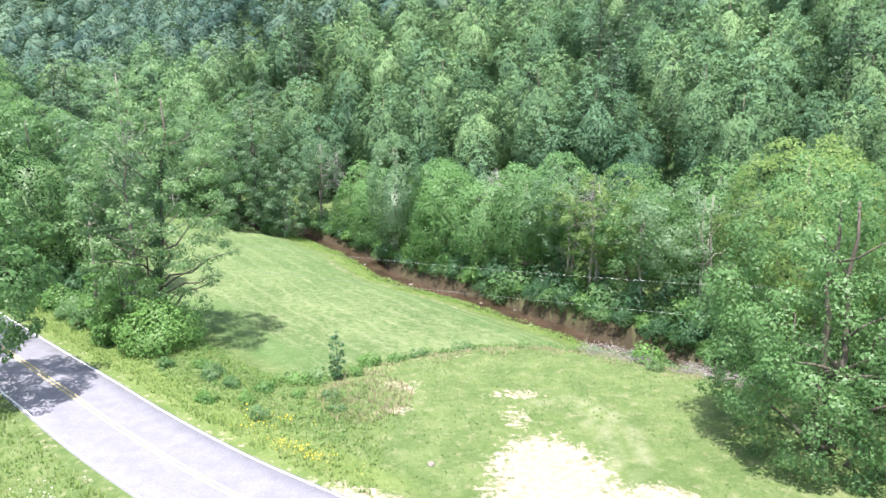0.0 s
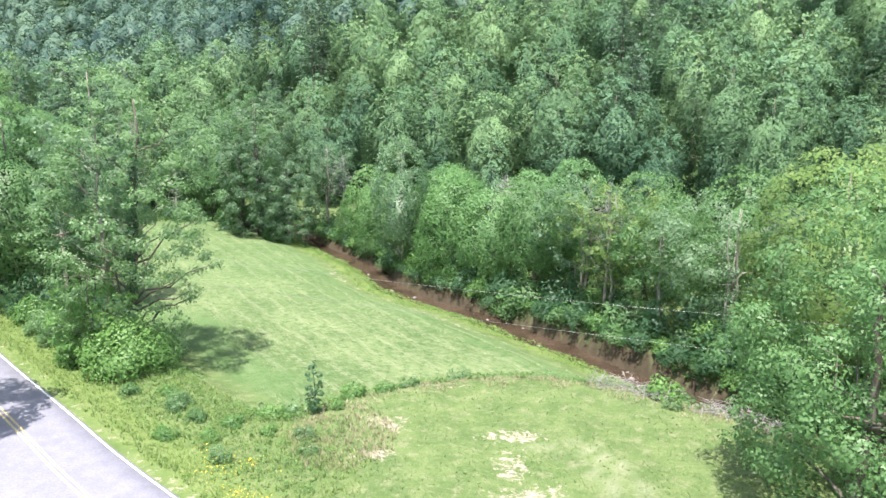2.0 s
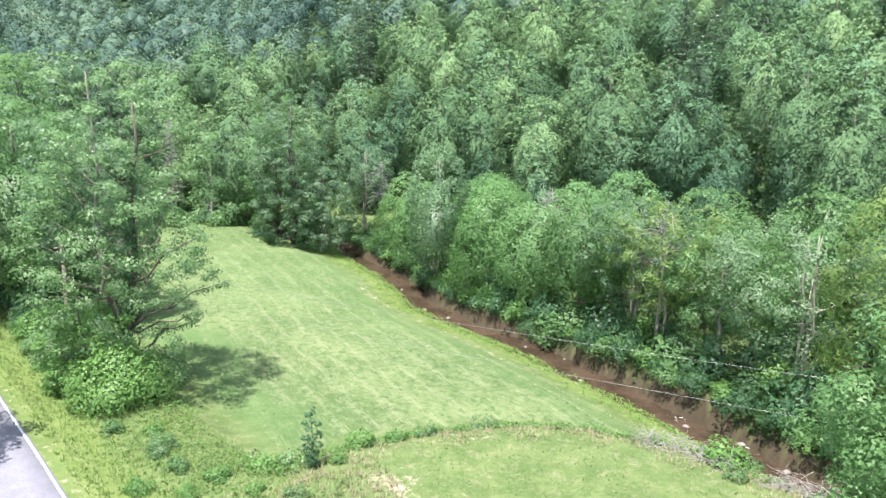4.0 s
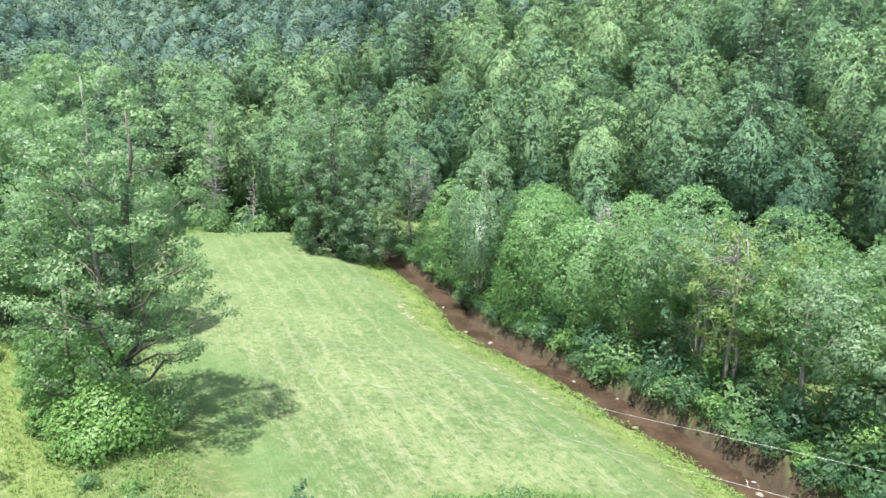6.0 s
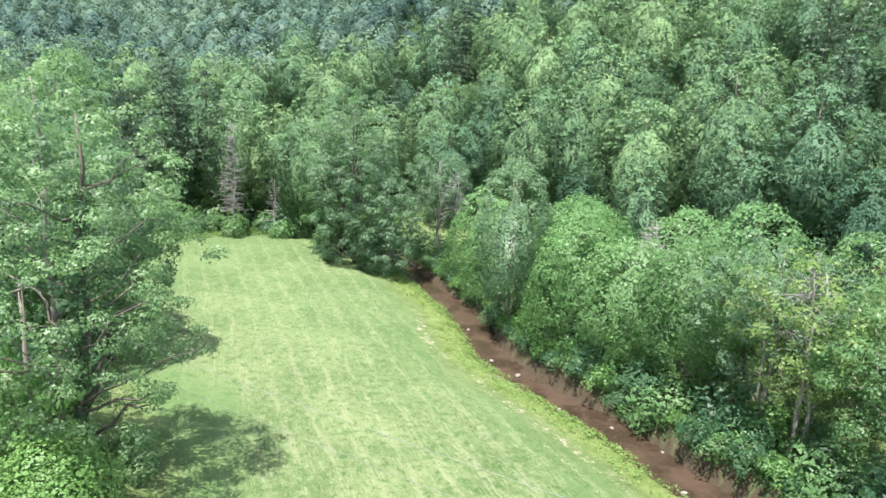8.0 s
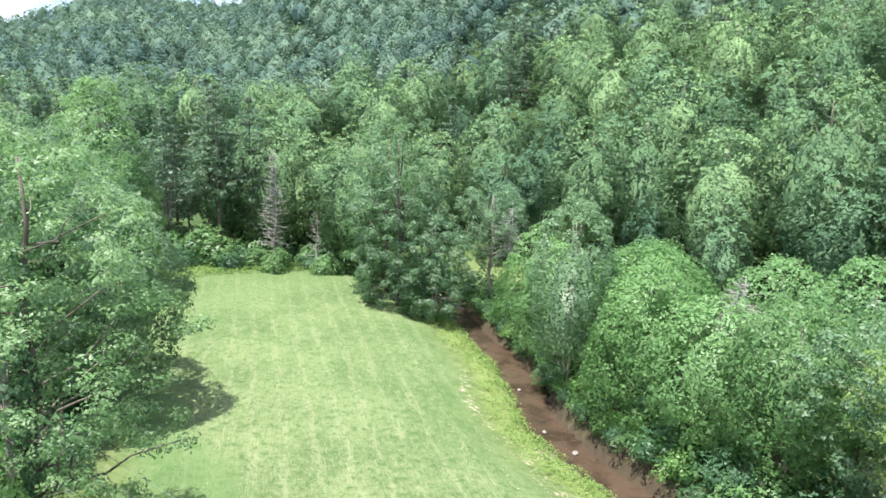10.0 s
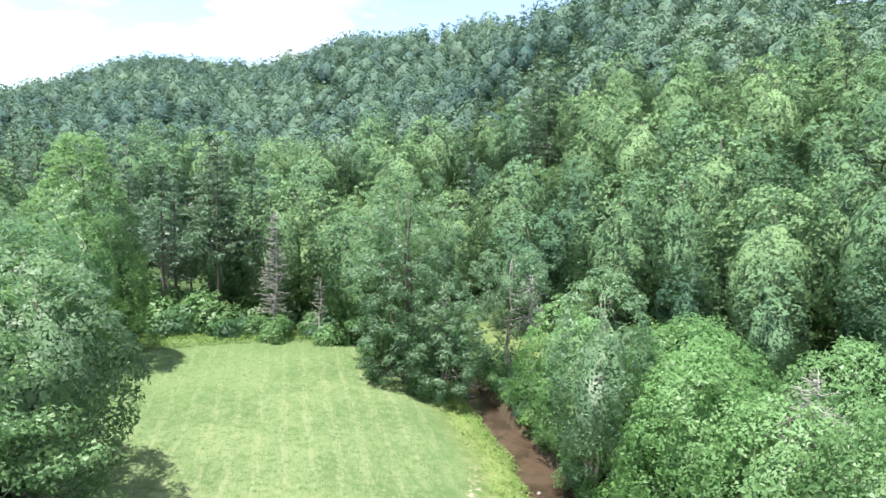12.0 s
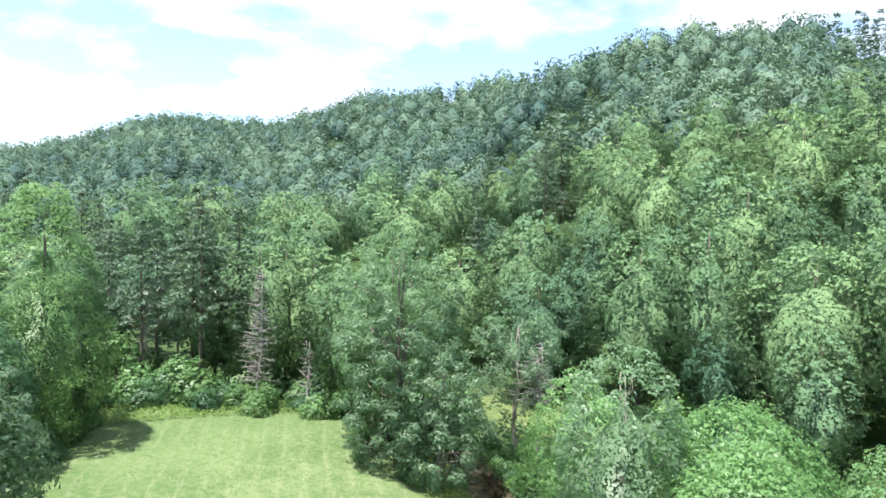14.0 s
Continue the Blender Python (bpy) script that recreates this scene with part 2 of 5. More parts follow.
def water_material():
    m, N, L = material("creek_water")
    out, bsdf, geo = N("ShaderNodeOutputMaterial"), N("ShaderNodeBsdfPrincipled"), N("ShaderNodeNewGeometry")
    P = geo.outputs["Position"]
    a, b = noise_f(N, L, P, 0.5, 4), noise_f(N, L, P, 2.4, 5, 0.65)
    bed = mixc(N, L, ramp_f(N, L, a, 0.35, 0.65), (0.036, 0.025, 0.017), (0.068, 0.047, 0.033))
    bed = mixc(N, L, math_n(N, L, "MULTIPLY", ramp_f(N, L, b, 0.55, 0.72), 0.6), bed, (0.105, 0.072, 0.048))
    foam = ramp_f(N, L, math_n(N, L, "ADD", attr_f(N, "foam"), math_n(N, L, "MULTIPLY", math_n(N, L, "SUBTRACT", b, 0.5), 2.2)), 0.65, 0.95)
    L(mixc(N, L, foam, bed, (0.72, 0.70, 0.66)), bsdf.inputs["Base Color"])
    L(mixc(N, L, foam, (0.12, 0.12, 0.12), (0.6, 0.6, 0.6)), bsdf.inputs["Roughness"])
    bsdf.inputs["IOR"].default_value = 1.33
    bump = N("ShaderNodeBump"); bump.inputs["Strength"].default_value, bump.inputs["Distance"].default_value = 0.5, 0.05
    L(b, bump.inputs["Height"]); L(bump.outputs[0], bsdf.inputs["Normal"])
    L(bsdf.outputs[0], out.inputs[0])
    return m


G_MID = leaf_material("leaf_mid_green", (0.082, 0.170, 0.066), (0.160, 0.292, 0.112), (0.26, 0.375, 0.18), cells=6.5)
G_LIGHT = leaf_material("leaf_light_green", (0.102, 0.215, 0.085), (0.189, 0.335, 0.137), (0.272, 0.400, 0.205), cells=6.5)
G_DARK = leaf_material("leaf_dark_green", (0.044, 0.110, 0.059), (0.092, 0.190, 0.093), (0.145, 0.250, 0.137), cells=6.5)
G_PALE = leaf_material("leaf_grey_green", (0.102, 0.188, 0.104), (0.188, 0.290, 0.160), (0.38, 0.46, 0.34), cells=6.5)
G_YELLOW = leaf_material("leaf_yellow_green", (0.145, 0.235, 0.068), (0.250, 0.345, 0.110), (0.36, 0.40, 0.18), cells=6)
G_VINE = leaf_material("leaf_vine_green", (0.085, 0.195, 0.066), (0.160, 0.300, 0.108), (0.23, 0.36, 0.16), cells=6.5)
G_WOODA = leaf_material("leaf_wood_light", (0.058, 0.124, 0.068), (0.192, 0.300, 0.138), through_share=0.2, ragged=3.2, fill=0.545, mixed=0.2, ruffled=2.4)
G_WOODB = leaf_material("leaf_wood_dark", (0.044, 0.104, 0.070), (0.150, 0.258, 0.136), through_share=0.2, ragged=3.2, fill=0.545, mixed=0.2, ruffled=2.4)
G_BUSH = leaf_material("leaf_bright_bush", (0.095, 0.215, 0.062), (0.185, 0.335, 0.100), (0.32, 0.47, 0.18), cells=7.0)
G_PINE = leaf_material("pine_needles", (0.060, 0.112, 0.072), (0.115, 0.175, 0.112), (0.17, 0.21, 0.15), through_share=0.2, cells=7.0)
# Far leaves and needles are tinted blue: distance haze put into the colour.
G_FAR = leaf_material("hazed_far_leaves", (0.038, 0.080, 0.076), (0.128, 0.200, 0.132), joined=True, through_share=0.15, ragged=1.7, fill=0.60, mixed=0.16)
G_FARPINE = leaf_material("hazed_far_needles", (0.042, 0.086, 0.076), (0.080, 0.130, 0.102), joined=True, through_share=0.15, cells=3.0, fill=0.75)
G_BLADE = leaf_material("grass_blades", (0.125, 0.19, 0.075), (0.19, 0.25, 0.11), (0.29, 0.32, 0.19), joined=True, through_share=0.4)
G_WEED = leaf_material("weed_leaves", (0.125, 0.215, 0.060), (0.225, 0.325, 0.100), (0.34, 0.41, 0.16), joined=True, through_share=0.4)
G_VERGE = leaf_material("verge_blades", (0.15, 0.235, 0.065), (0.25, 0.32, 0.11), (0.33, 0.36, 0.19), joined=True, through_share=0.4)
G_HERB = leaf_material("herb_leaves", (0.085, 0.170, 0.052), (0.180, 0.285, 0.095), (0.26, 0.35, 0.16), joined=True, through_share=0.4)
G_STRAW = leaf_material("dry_straw", (0.24, 0.21, 0.13), (0.38, 0.34, 0.22), (0.45, 0.41, 0.29), joined=True, through_share=0.2)
G_HAY = leaf_material("cut_hay", (0.20, 0.235, 0.125), (0.28, 0.30, 0.18), (0.36, 0.37, 0.24), joined=True, through_share=0.2)
G_RUST = leaf_material("rusty_dead_leaves", (0.14, 0.085, 0.05), (0.26, 0.16, 0.10))
G_GOLD = leaf_material("golden_petals", (0.60, 0.47, 0.05), (0.78, 0.62, 0.10), joined=True)
G_WHITE = leaf_material("white_petals", (0.62, 0.62, 0.55), (0.80, 0.80, 0.74), joined=True)
# Third colour: pale undersides and sun highlights, put into random sprays' colour.
G_LACY = leaf_material("leaf_lacy_green", (0.100, 0.200, 0.082), (0.190, 0.312, 0.135), (0.46, 0.54, 0.38), cells=8.0)
G_BANK = leaf_material("bank_growth", (0.050, 0.120, 0.048), (0.120, 0.225, 0.085), (0.19, 0.30, 0.12), joined=True, cells=5.0)
BARK = bark_material("grey_brown_bark", (0.045, 0.036, 0.028), (0.17, 0.145, 0.12))
BARK_PALE = bark_material("pale_bark", (0.13, 0.115, 0.095), (0.36, 0.33, 0.29))
DEADWOOD = bark_material("weathered_deadwood", (0.20, 0.18, 0.175), (0.40, 0.37, 0.36))
GROUND = ground_material()
WATER = water_material()


# ---- the plan ----
CREEK = np.array([(-64, 127), (-48, 122), (-38, 117), (-31.5, 112), (-27, 107.5), (-23.5, 103), (-18.8, 97), (-13.4, 90), (-8.8, 81.6), (-4.2, 76.8),
                  (0.6, 72.9), (6.2, 67.2), (11.4, 61.3), (14.6, 57.2), (17.4, 53.4), (23, 47.6), (31, 41), (42, 34), (60, 26), (90, 13)], float)
BANK_TOP = np.array([(-120, 118), (-75, 88), (-50, 70), (-36, 61.5), (-28, 55), (-21, 48.5), (-15, 43.2), (-11, 40.3), (-8.2, 39.8), (-7, 41.5),
                     (-5.2, 43.6), (-0.3, 46.6), (4, 47.8), (8, 47.3), (11.4, 45.8), (15, 43.4), (19, 40), (25, 35.5), (34, 30), (50, 20), (80, 0)], float)
ROAD_MID = np.array([(-110, 105.5), (-75, 79.2), (-50, 59.6), (-38.2, 50.2), (-28.9, 42.6), (-22.2, 37.2), (-16.7, 32.7), (-11.5, 28.8), (-8.2, 26.6), (-3.8, 24), (2, 21.3), (9, 19),
                     (18, 17), (40, 14.4), (80, 12.4)], float)
ROAD_HALF = 2.66


def smooth(v, lo, hi):
    w = np.clip((v - lo) / (hi - lo), 0, 1)
    return w * w * (3 - 2 * w)


def dense(poly, step=0.6):
    """A smooth curve through the corner points of a line in the plan."""
    pts = []
    p = np.vstack([2 * poly[0] - poly[1], poly, 2 * poly[-1] - poly[-2]])
    for i in range(1, len(p) - 2):
        n = max(2, int(np.linalg.norm(p[i + 1] - p[i]) / step))
        for k in range(n):
            w = k / n
            pts.append(0.5 * ((2 * p[i]) + (-p[i - 1] + p[i + 1]) * w + (2 * p[i - 1] - 5 * p[i] + 4 * p[i + 1] - p[i + 2]) * w * w
                              + (-p[i - 1] + 3 * p[i] - 3 * p[i + 1] + p[i + 2]) * w ** 3))
    pts.append(p[-2])
    return np.array(pts)


def side(x, y, line):
    """Signed distance to a line (plus: on its left as it runs), and the run along it."""
    x, y = np.asarray(x, float), np.asarray(y, float)
    shape = x.shape
    x, y = x.ravel(), y.ravel()
    best, sign, run = np.full(x.shape, 1e9), np.zeros(x.shape), np.zeros(x.shape)
    at = 0.0
    for a, b in zip(line[:-1], line[1:]):
        d = b - a
        ln = float(np.hypot(*d))
        w = np.clip(((x - a[0]) * d[0] + (y - a[1]) * d[1]) / ln ** 2, 0, 1)
        dist = np.hypot(x - a[0] - w * d[0], y - a[1] - w * d[1])
        near = dist < best - 1e-9
        cross = d[0] * (y - a[1]) - d[1] * (x - a[0])
        best, sign, run = np.where(near, dist, best), np.where(near, np.where(cross >= 0, 1.0, -1.0), sign), np.where(near, at + w * ln, run)
        at += ln
    return (best * sign).reshape(shape), run.reshape(shape)


CREEK_D, BANK_D, ROAD_D = dense(CREEK, 2.5), dense(BANK_TOP, 2.5), dense(ROAD_MID, 2.5)


def hill(x, y):
    """Wooded slopes: a near hill, a middle ridge behind it and a far one up the valley."""
    dx, dy = np.asarray(x, float) - 0.0, np.asarray(y, float) - 46.0
    bearing = np.degrees(np.arctan2(-dx, dy))
    r = np.hypot(dx, dy)
    rise = np.interp(bearing, [-180, -120, -80, -50, -30, -5, -1, 5, 9, 13, 17, 22, 25, 32, 37, 40, 49, 54, 60, 75, 100, 140, 180],
                     [0, 0, 10, 12, 14.4, 15.7, 15.8, 16.2, 16.3, 15.1, 13.9, 12.9, 11.4, 10.5, 9.0, 7.5, 7.2, 5.2, 3.6, 3.0, 2.0, 0, 0])
    reach = np.interp(bearing, [-180, -50, -5, 20, 24, 37, 41, 80, 180], [260, 280, 320, 340, 470, 500, 640, 600, 260])
    foot = np.interp(bearing, [-180, -60, -40, -20, 0, 15, 30, 45, 60, 90, 180], [80, 55, 48, 52, 62, 72, 92, 105, 120, 120, 90])
    top = np.maximum(reach * np.tan(np.radians(rise)) + 20 - np.interp(reach, [330, 470, 640], [15, 11, 3]), 0.0)
    w = (r - foot) / (reach - foot)
    up = np.clip(w, 0, 1) ** 1.15
    over = np.clip((r - reach) / 900, 0, 1)
    z = top * up * (1 - over)
    swell = np.sin(bearing * 0.42 + 1.0) * 0.5 + np.sin(bearing * 0.19 + r * 0.017) * 0.5
    return z * (1 + 0.07 * swell * np.sin(np.pi * np.clip(w, 0, 1)))


def height(x, y):
    x, y = np.asarray(x, float), np.asarray(y, float)
    dc = -side(x, y, CREEK_D)[0]
    db, _ = side(x, y, BANK_D)
    dr, _ = side(x, y, ROAD_D)
    right = np.clip(-dc, 0, 45)
    left = np.clip(dc, 0, 60)
    w_edge = water_level(x, y) + 0.22
    field = w_edge + (0.12 + 0.026 * left + 0.02 * np.clip(y - 75, 0, 45) - w_edge) * np.clip((dc - 2.0) / 6.5, 0, 1) ** 0.9
    flood = 0.1 + 0.02 * right
    base = np.where(dc < 0, field * 0 + flood, flood * 0 + field)
    # the made-up ground of the road and its lay-by
    upper = 2.15 + 0.45 * smooth(-np.abs(dr), -7, -3.6) - 0.25 * smooth(np.abs(dr), 3.6, 4.6) * smooth(-np.abs(dr), -6.5, -5.0)
    base = np.where(db < 6, base + (np.maximum(upper, base) - base) * smooth(-db, -3.4, 0.2), base)
    base = base + hill(x, y)
    ripple = 0.10 * np.sin(x * 0.9 + 1.3 * np.sin(y * 0.37)) * np.sin(y * 0.71 + 0.6 * x)
    base = base + ripple * smooth(np.abs(dr), 4.2, 6.0)
    # creek channel
    half = np.where(dc < 0, 1.3, 1.8) + 0.2 * np.sin(x * 0.35) + 0.2 * np.sin(y * 0.8)
    cut = smooth(-np.abs(dc), -(half + 0.5), -(half - 0.6))
    bed = water_level(x, y) - 0.45
    return base + (np.minimum(bed, base) - base) * cut


def water_level(x, y):
    return -1.0 - 0.85 * smooth(-np.asarray(y, float), -110, -50)


def ground_z(x, y):
    return float(height(np.array([x]), np.array([y]))[0])


def attribute(me, name, values):
    a = me.attributes.new(name, "FLOAT", "POINT")
    a.data.foreach_set("value", np.ascontiguousarray(values, dtype=np.float32).ravel())


def sheet(name, xs, ys, z, mat):
    nx, ny = len(xs), len(ys)
    X, Y = np.meshgrid(xs, ys)
    V = np.stack([X.ravel(), Y.ravel(), z.ravel()], 1)
    i = np.arange(nx * ny).reshape(ny, nx)
    F = np.stack([i[:-1, :-1].ravel(), i[:-1, 1:].ravel(), i[1:, 1:].ravel(), i[1:, :-1].ravel()], 1)
    me = bpy.data.meshes.new(name)
    me.from_pydata(V, [], F)
    me.shade_smooth()
    me.materials.append(mat)
    return new(name, me)


def axis(lo, hi, step, far):
    out = list(np.arange(lo, hi + 1e-6, step))
    d = step
    while out[-1] < far:
        d *= 1.16
        out.append(out[-1] + d)
    d = step
    head = []
    v = lo
    while v > -far:
        d *= 1.16
        v -= d
        head.append(v)
    return np.array(head[::-1] + out)


def build_ground():
    xs, ys = axis(-66, 36, 0.7, 2600), axis(16, 118, 0.7, 2600)
    X, Y = np.meshgrid(xs, ys)
    z = height(X, Y)
    ob = sheet("ground", xs, ys, z, GROUND)
    dc = -side(X, Y, CREEK_D)[0]
    db, _ = side(X, Y, BANK_D)
    dr, _ = side(X, Y, ROAD_D)
    bearing = np.degrees(np.arctan2(-X, Y - 46.0))
    edge = 2.2 * np.sin(X * 0.5) + 1.8 * np.sin(Y * 0.33)
    mown = smooth(dc, 5.2, 7.5) * smooth(db, 3.2, 5.0) * smooth(-np.hypot((X + 20) / 1.0, (Y - 73) / 1.0), -58, -50)
    lush = np.maximum(smooth(-np.abs(db - 5.5 - edge * 0.3), -4.5, -1.5) * smooth(-X, 6, 14), 0.7 * smooth(-dc, -11, -7.5))
    verge = smooth(-np.abs(dr - 4.4), -2.2, -0.8) * smooth(-X, -1, 4)
    verge = np.maximum(verge, smooth(-np.abs(dc - 3.2), -2.2, -0.8) * smooth(db, 0, 2))
    lush = np.maximum(lush, 0.35 * smooth(Y, 60, 84) + 0.3 * smooth(-X, 38, 48))
    bare = np.zeros_like(X)
    for cx, cy, rx, ry, v in ((4.9, 30.3, 2.9, 3.9, 0.95), (5.6, 27.2, 4.4, 2.4, 1.0), (9.4, 28.2, 2.0, 1.6, 0.8), (-0.8, 26.6, 2.6, 0.8, 0.8), (-3.1, 36.7, 1.3, 0.9, 0.62), (-3.1, 40.4, 1.5, 1.0, 0.6),
                              (3.6, 39.4, 2.2, 0.8, 0.62), (3.6, 36.4, 1.0, 1.7, 0.56), (-0.7, 46.0, 1.6, 0.5, 0.5), (-8.0, 77.0, 0.9, 2.4, 0.5), (-4.0, 27.0, 3.0, 1.4, 0.75)):
        bare = np.maximum(bare, v * np.exp(-(((X - cx) / rx) ** 2 + ((Y - cy) / ry) ** 2) ** 2 * 0.7))
    bare = np.maximum(bare, 0.40 * smooth(-np.abs(dc - 5.6 - 0.5 * np.sin(Y * 0.4)), -1.1, -0.2) * smooth(Y, 58, 66) * smooth(-Y, -92, -84))
    track = np.zeros_like(X)
    for r in (5.2, 6.6):
        arc = np.abs(np.hypot(X - 3.2, Y - 33.5) - r)
        track = np.maximum(track, smooth(-arc, -0.55, -0.05) * smooth(X, 3.6, 5.6) * smooth(-Y, -40.5, -38))
    bare = np.maximum(bare, 0.45 * smooth(-np.abs(np.abs(dr) - 3.0), -0.5, -0.1))
    mud = np.maximum(smooth(-np.abs(dc), -2.0, -1.5), 0.6 * smooth(-dc, 0, 1) * smooth(dc, -2.2, -1.6))
    wood = np.maximum(smooth(-dc, 18, 30) * smooth(hill(X, Y), 0.1, 1.5), smooth(hill(X, Y), 0.4, 2.0))
    wood = np.maximum(wood, 0.85 * smooth(-dc, 1.8, 2.6) * smooth(dc, -8.5, -6.0))
    wood = np.maximum(wood, 0.9 * smooth(np.hypot(X, Y - 46.0), 85.5, 88.5) * smooth(bearing, 33, 36))
    wood = np.maximum(wood, smooth(-Y, -70, -50) * smooth(-X, 62, 75))
    attribute(ob.data, "verge", verge); attribute(ob.data, "track", track); attribute(ob.data, "lush", lush); attribute(ob.data, "mown", mown); attribute(ob.data, "bare", bare); attribute(ob.data, "mud", mud); attribute(ob.data, "wood", wood)
    return tagged(ob, "grassy valley floor, mown hay field and wooded slopes", "ground", kind="structure")


ground = build_ground()


def ribbon(line, offs, z_of, lift=0.0):
    """Points across a line in the plan: V (run, across, 3) at the given offsets."""
    d = np.gradient(line, axis=0)
    d /= np.linalg.norm(d, axis=1)[:, None]
    n = np.stack([-d[:, 1], d[:, 0]], 1)
    P = line[:, None, :] + n[:, None, :] * np.asarray(offs)[None, :, None]
    return np.concatenate([P, (z_of(P[..., 0], P[..., 1]) + lift)[..., None]], 2)


def grid_mesh(name, P, mat):
    a, b = P.shape[:2]
    i = np.arange(a * b).reshape(a, b)
    F = np.stack([i[:-1, :-1].ravel(), i[1:, :-1].ravel(), i[1:, 1:].ravel(), i[:-1, 1:].ravel()], 1)
    me = bpy.data.meshes.new(name)
    me.from_pydata(P.reshape(-1, 3), [], F)
    me.shade_smooth()
    if mat:
        me.materials.append(mat)
    return me


def build_creek():
    line = dense(CREEK, 0.5)
    P = ribbon(line, np.linspace(-3.3, 3.3, 12), water_level)
    me = grid_mesh("water", P, WATER)
    foam = np.zeros(P.shape[:2])
    for cx, cy, r, v in ((13.2, 59.6, 1.3, 0.7), (17.2, 56.6, 1.8, 0.75), (18.6, 55.2, 1.6, 0.75), (-7.5, 79.5, 2.5, 0.3), (8, 65.5, 2.0, 0.3), (3, 71, 2.5, 0.25)):
        foam = np.maximum(foam, v * np.exp(-((P[..., 0] - cx) ** 2 + (P[..., 1] - cy) ** 2) / r ** 2))
    attribute(me, "foam", foam.ravel())
    return tagged(new("water", me), "shallow muddy brown creek with small riffles", "water", kind="structure")


build_creek()


def build_road():
    asphalt = simple_material("worn_asphalt", (0.150, 0.147, 0.180), (0.210, 0.203, 0.242), 9.0, 0.85, 0.004)
    yellow = simple_material("faded_yellow_paint", (0.33, 0.27, 0.14), (0.46, 0.39, 0.22), 12.0, 0.7, 0.002)
    white = simple_material("faded_white_paint", (0.60, 0.60, 0.60), (0.80, 0.80, 0.78), 12.0, 0.7, 0.002)
    line = dense(ROAD_MID, 0.8)
    crown = lambda x, y: 2.66 - 0.012 * np.abs(side(x, y, ROAD_D)[0])
    P = ribbon(line, [-ROAD_HALF - 0.06, -ROAD_HALF, -1.5, 0, 1.5, ROAD_HALF, ROAD_HALF + 0.06], crown)
    P[:, 0, 2] -= 0.25
    P[:, -1, 2] -= 0.25
    ob = tagged(new("road", grid_mesh("road", P, asphalt)), "sun-bleached grey asphalt two-lane country road", "road", kind="structure")
    for off, wid, mat, lab in ((0.12, 0.11, yellow, "faded yellow centre line"), (-0.12, 0.11, yellow, "faded yellow centre line"),
                               (2.52, 0.10, white, "white edge line"), (-2.52, 0.10, white, "white edge line")):
        Q = ribbon(line, [off - wid / 2, off + wid / 2], crown, 0.006)
        st = tagged(new("road_line", grid_mesh("road_line", Q, mat)), lab)
        st.parent = ob
    return ob


build_road()


# ---- builders for plants ----
def unit(v):
    return v / np.maximum(np.linalg.norm(v, axis=-1, keepdims=True), 1e-9)


def leaf_quads(rng, C, Nrm, size, slim=0.34):
    """Folded kite-shaped leaves (or sprays of leaves) at C, facing along Nrm. Returns (n, 4, 3)."""
    n = len(C)
    Nrm = unit(Nrm)
    t = unit(np.cross(Nrm, rng.normal(size=(n, 3))))
    b = np.cross(Nrm, t)
    s = np.asarray(size)[:, None] * np.ones((n, 1))
    w = s * slim * rng.uniform(0.75, 1.25, (n, 1))
    fold = s * rng.uniform(0.05, 0.2, (n, 1))
    return np.stack([C - t * s * 0.55, C - b * w + Nrm * fold, C + t * s * 0.55, C + b * w + Nrm * fold * 0.6], 1)


def leaf_tris(rng, C, Nrm, size, slim=0.42):
    """Three-cornered leaf sprays, for plants further off. Returns (n, 3, 3)."""
    Q = leaf_quads(rng, C, Nrm, size, slim)
    return np.stack([Q[:, 0], Q[:, 1] * 0.75 + Q[:, 2] * 0.25, Q[:, 3] * 0.75 + Q[:, 2] * 0.25], 1)


def quads_mesh(name, Q, mat, tone=None, facing=None):
    n, k = Q.shape[:2]
    me = bpy.data.meshes.new(name)
    me.from_pydata(Q.reshape(-1, 3), [], np.arange(k * n).reshape(n, k))
    me.materials.append(mat)
    if tone is not None:
        attribute(me, "tone", np.repeat(tone, k))
    if facing is not None:
        me.shade_smooth()
        me.normals_split_custom_set(unit(facing if facing.ndim == 3 else np.repeat(facing[:, None], k, axis=1)).reshape(-1, 3))
    return me


def tube(points, radii, sides=7, caps=True):
    """Vertices and faces of a tapered limb along the points."""
    P, R = np.asarray(points, float), np.asarray(radii, float)
    d = unit(np.gradient(P, axis=0))
    ref = np.where(np.abs(d[:, 2:3]) > 0.9, np.array([[1.0, 0, 0]]), np.array([[0, 0, 1.0]]))
    a = unit(np.cross(d, ref))
    b = np.cross(d, a)
    ang = np.linspace(0, 2 * np.pi, sides, endpoint=False)
    V = P[:, None] + R[:, None, None] * (np.cos(ang)[None, :, None] * a[:, None] + np.sin(ang)[None, :, None] * b[:, None])
    F = []
    for i in range(len(P) - 1):
        for k in range(sides):
            j = (k + 1) % sides
            F.append((i * sides + k, i * sides + j, (i + 1) * sides + j, (i + 1) * sides + k))
    if caps:
        F.append(tuple(range(sides))[::-1])
        F.append(tuple((len(P) - 1) * sides + k for k in range(sides)))
    return V.reshape(-1, 3), F


def join(parts):
    V, F, at = [], [], 0
    for v, f in parts:
        V.append(v)
        F += [tuple(i + at for i in q) for q in f]
        at += len(v)
    return np.vstack(V), F


def solid(name, vf, mat, parent=None, label=""):
    me = bpy.data.meshes.new(name)
    me.from_pydata(vf[0], [], vf[1])
    me.shade_smooth()
    me.materials.append(mat)
    ob = new(name, me)
    ob.parent = parent
    return tagged(ob, label)


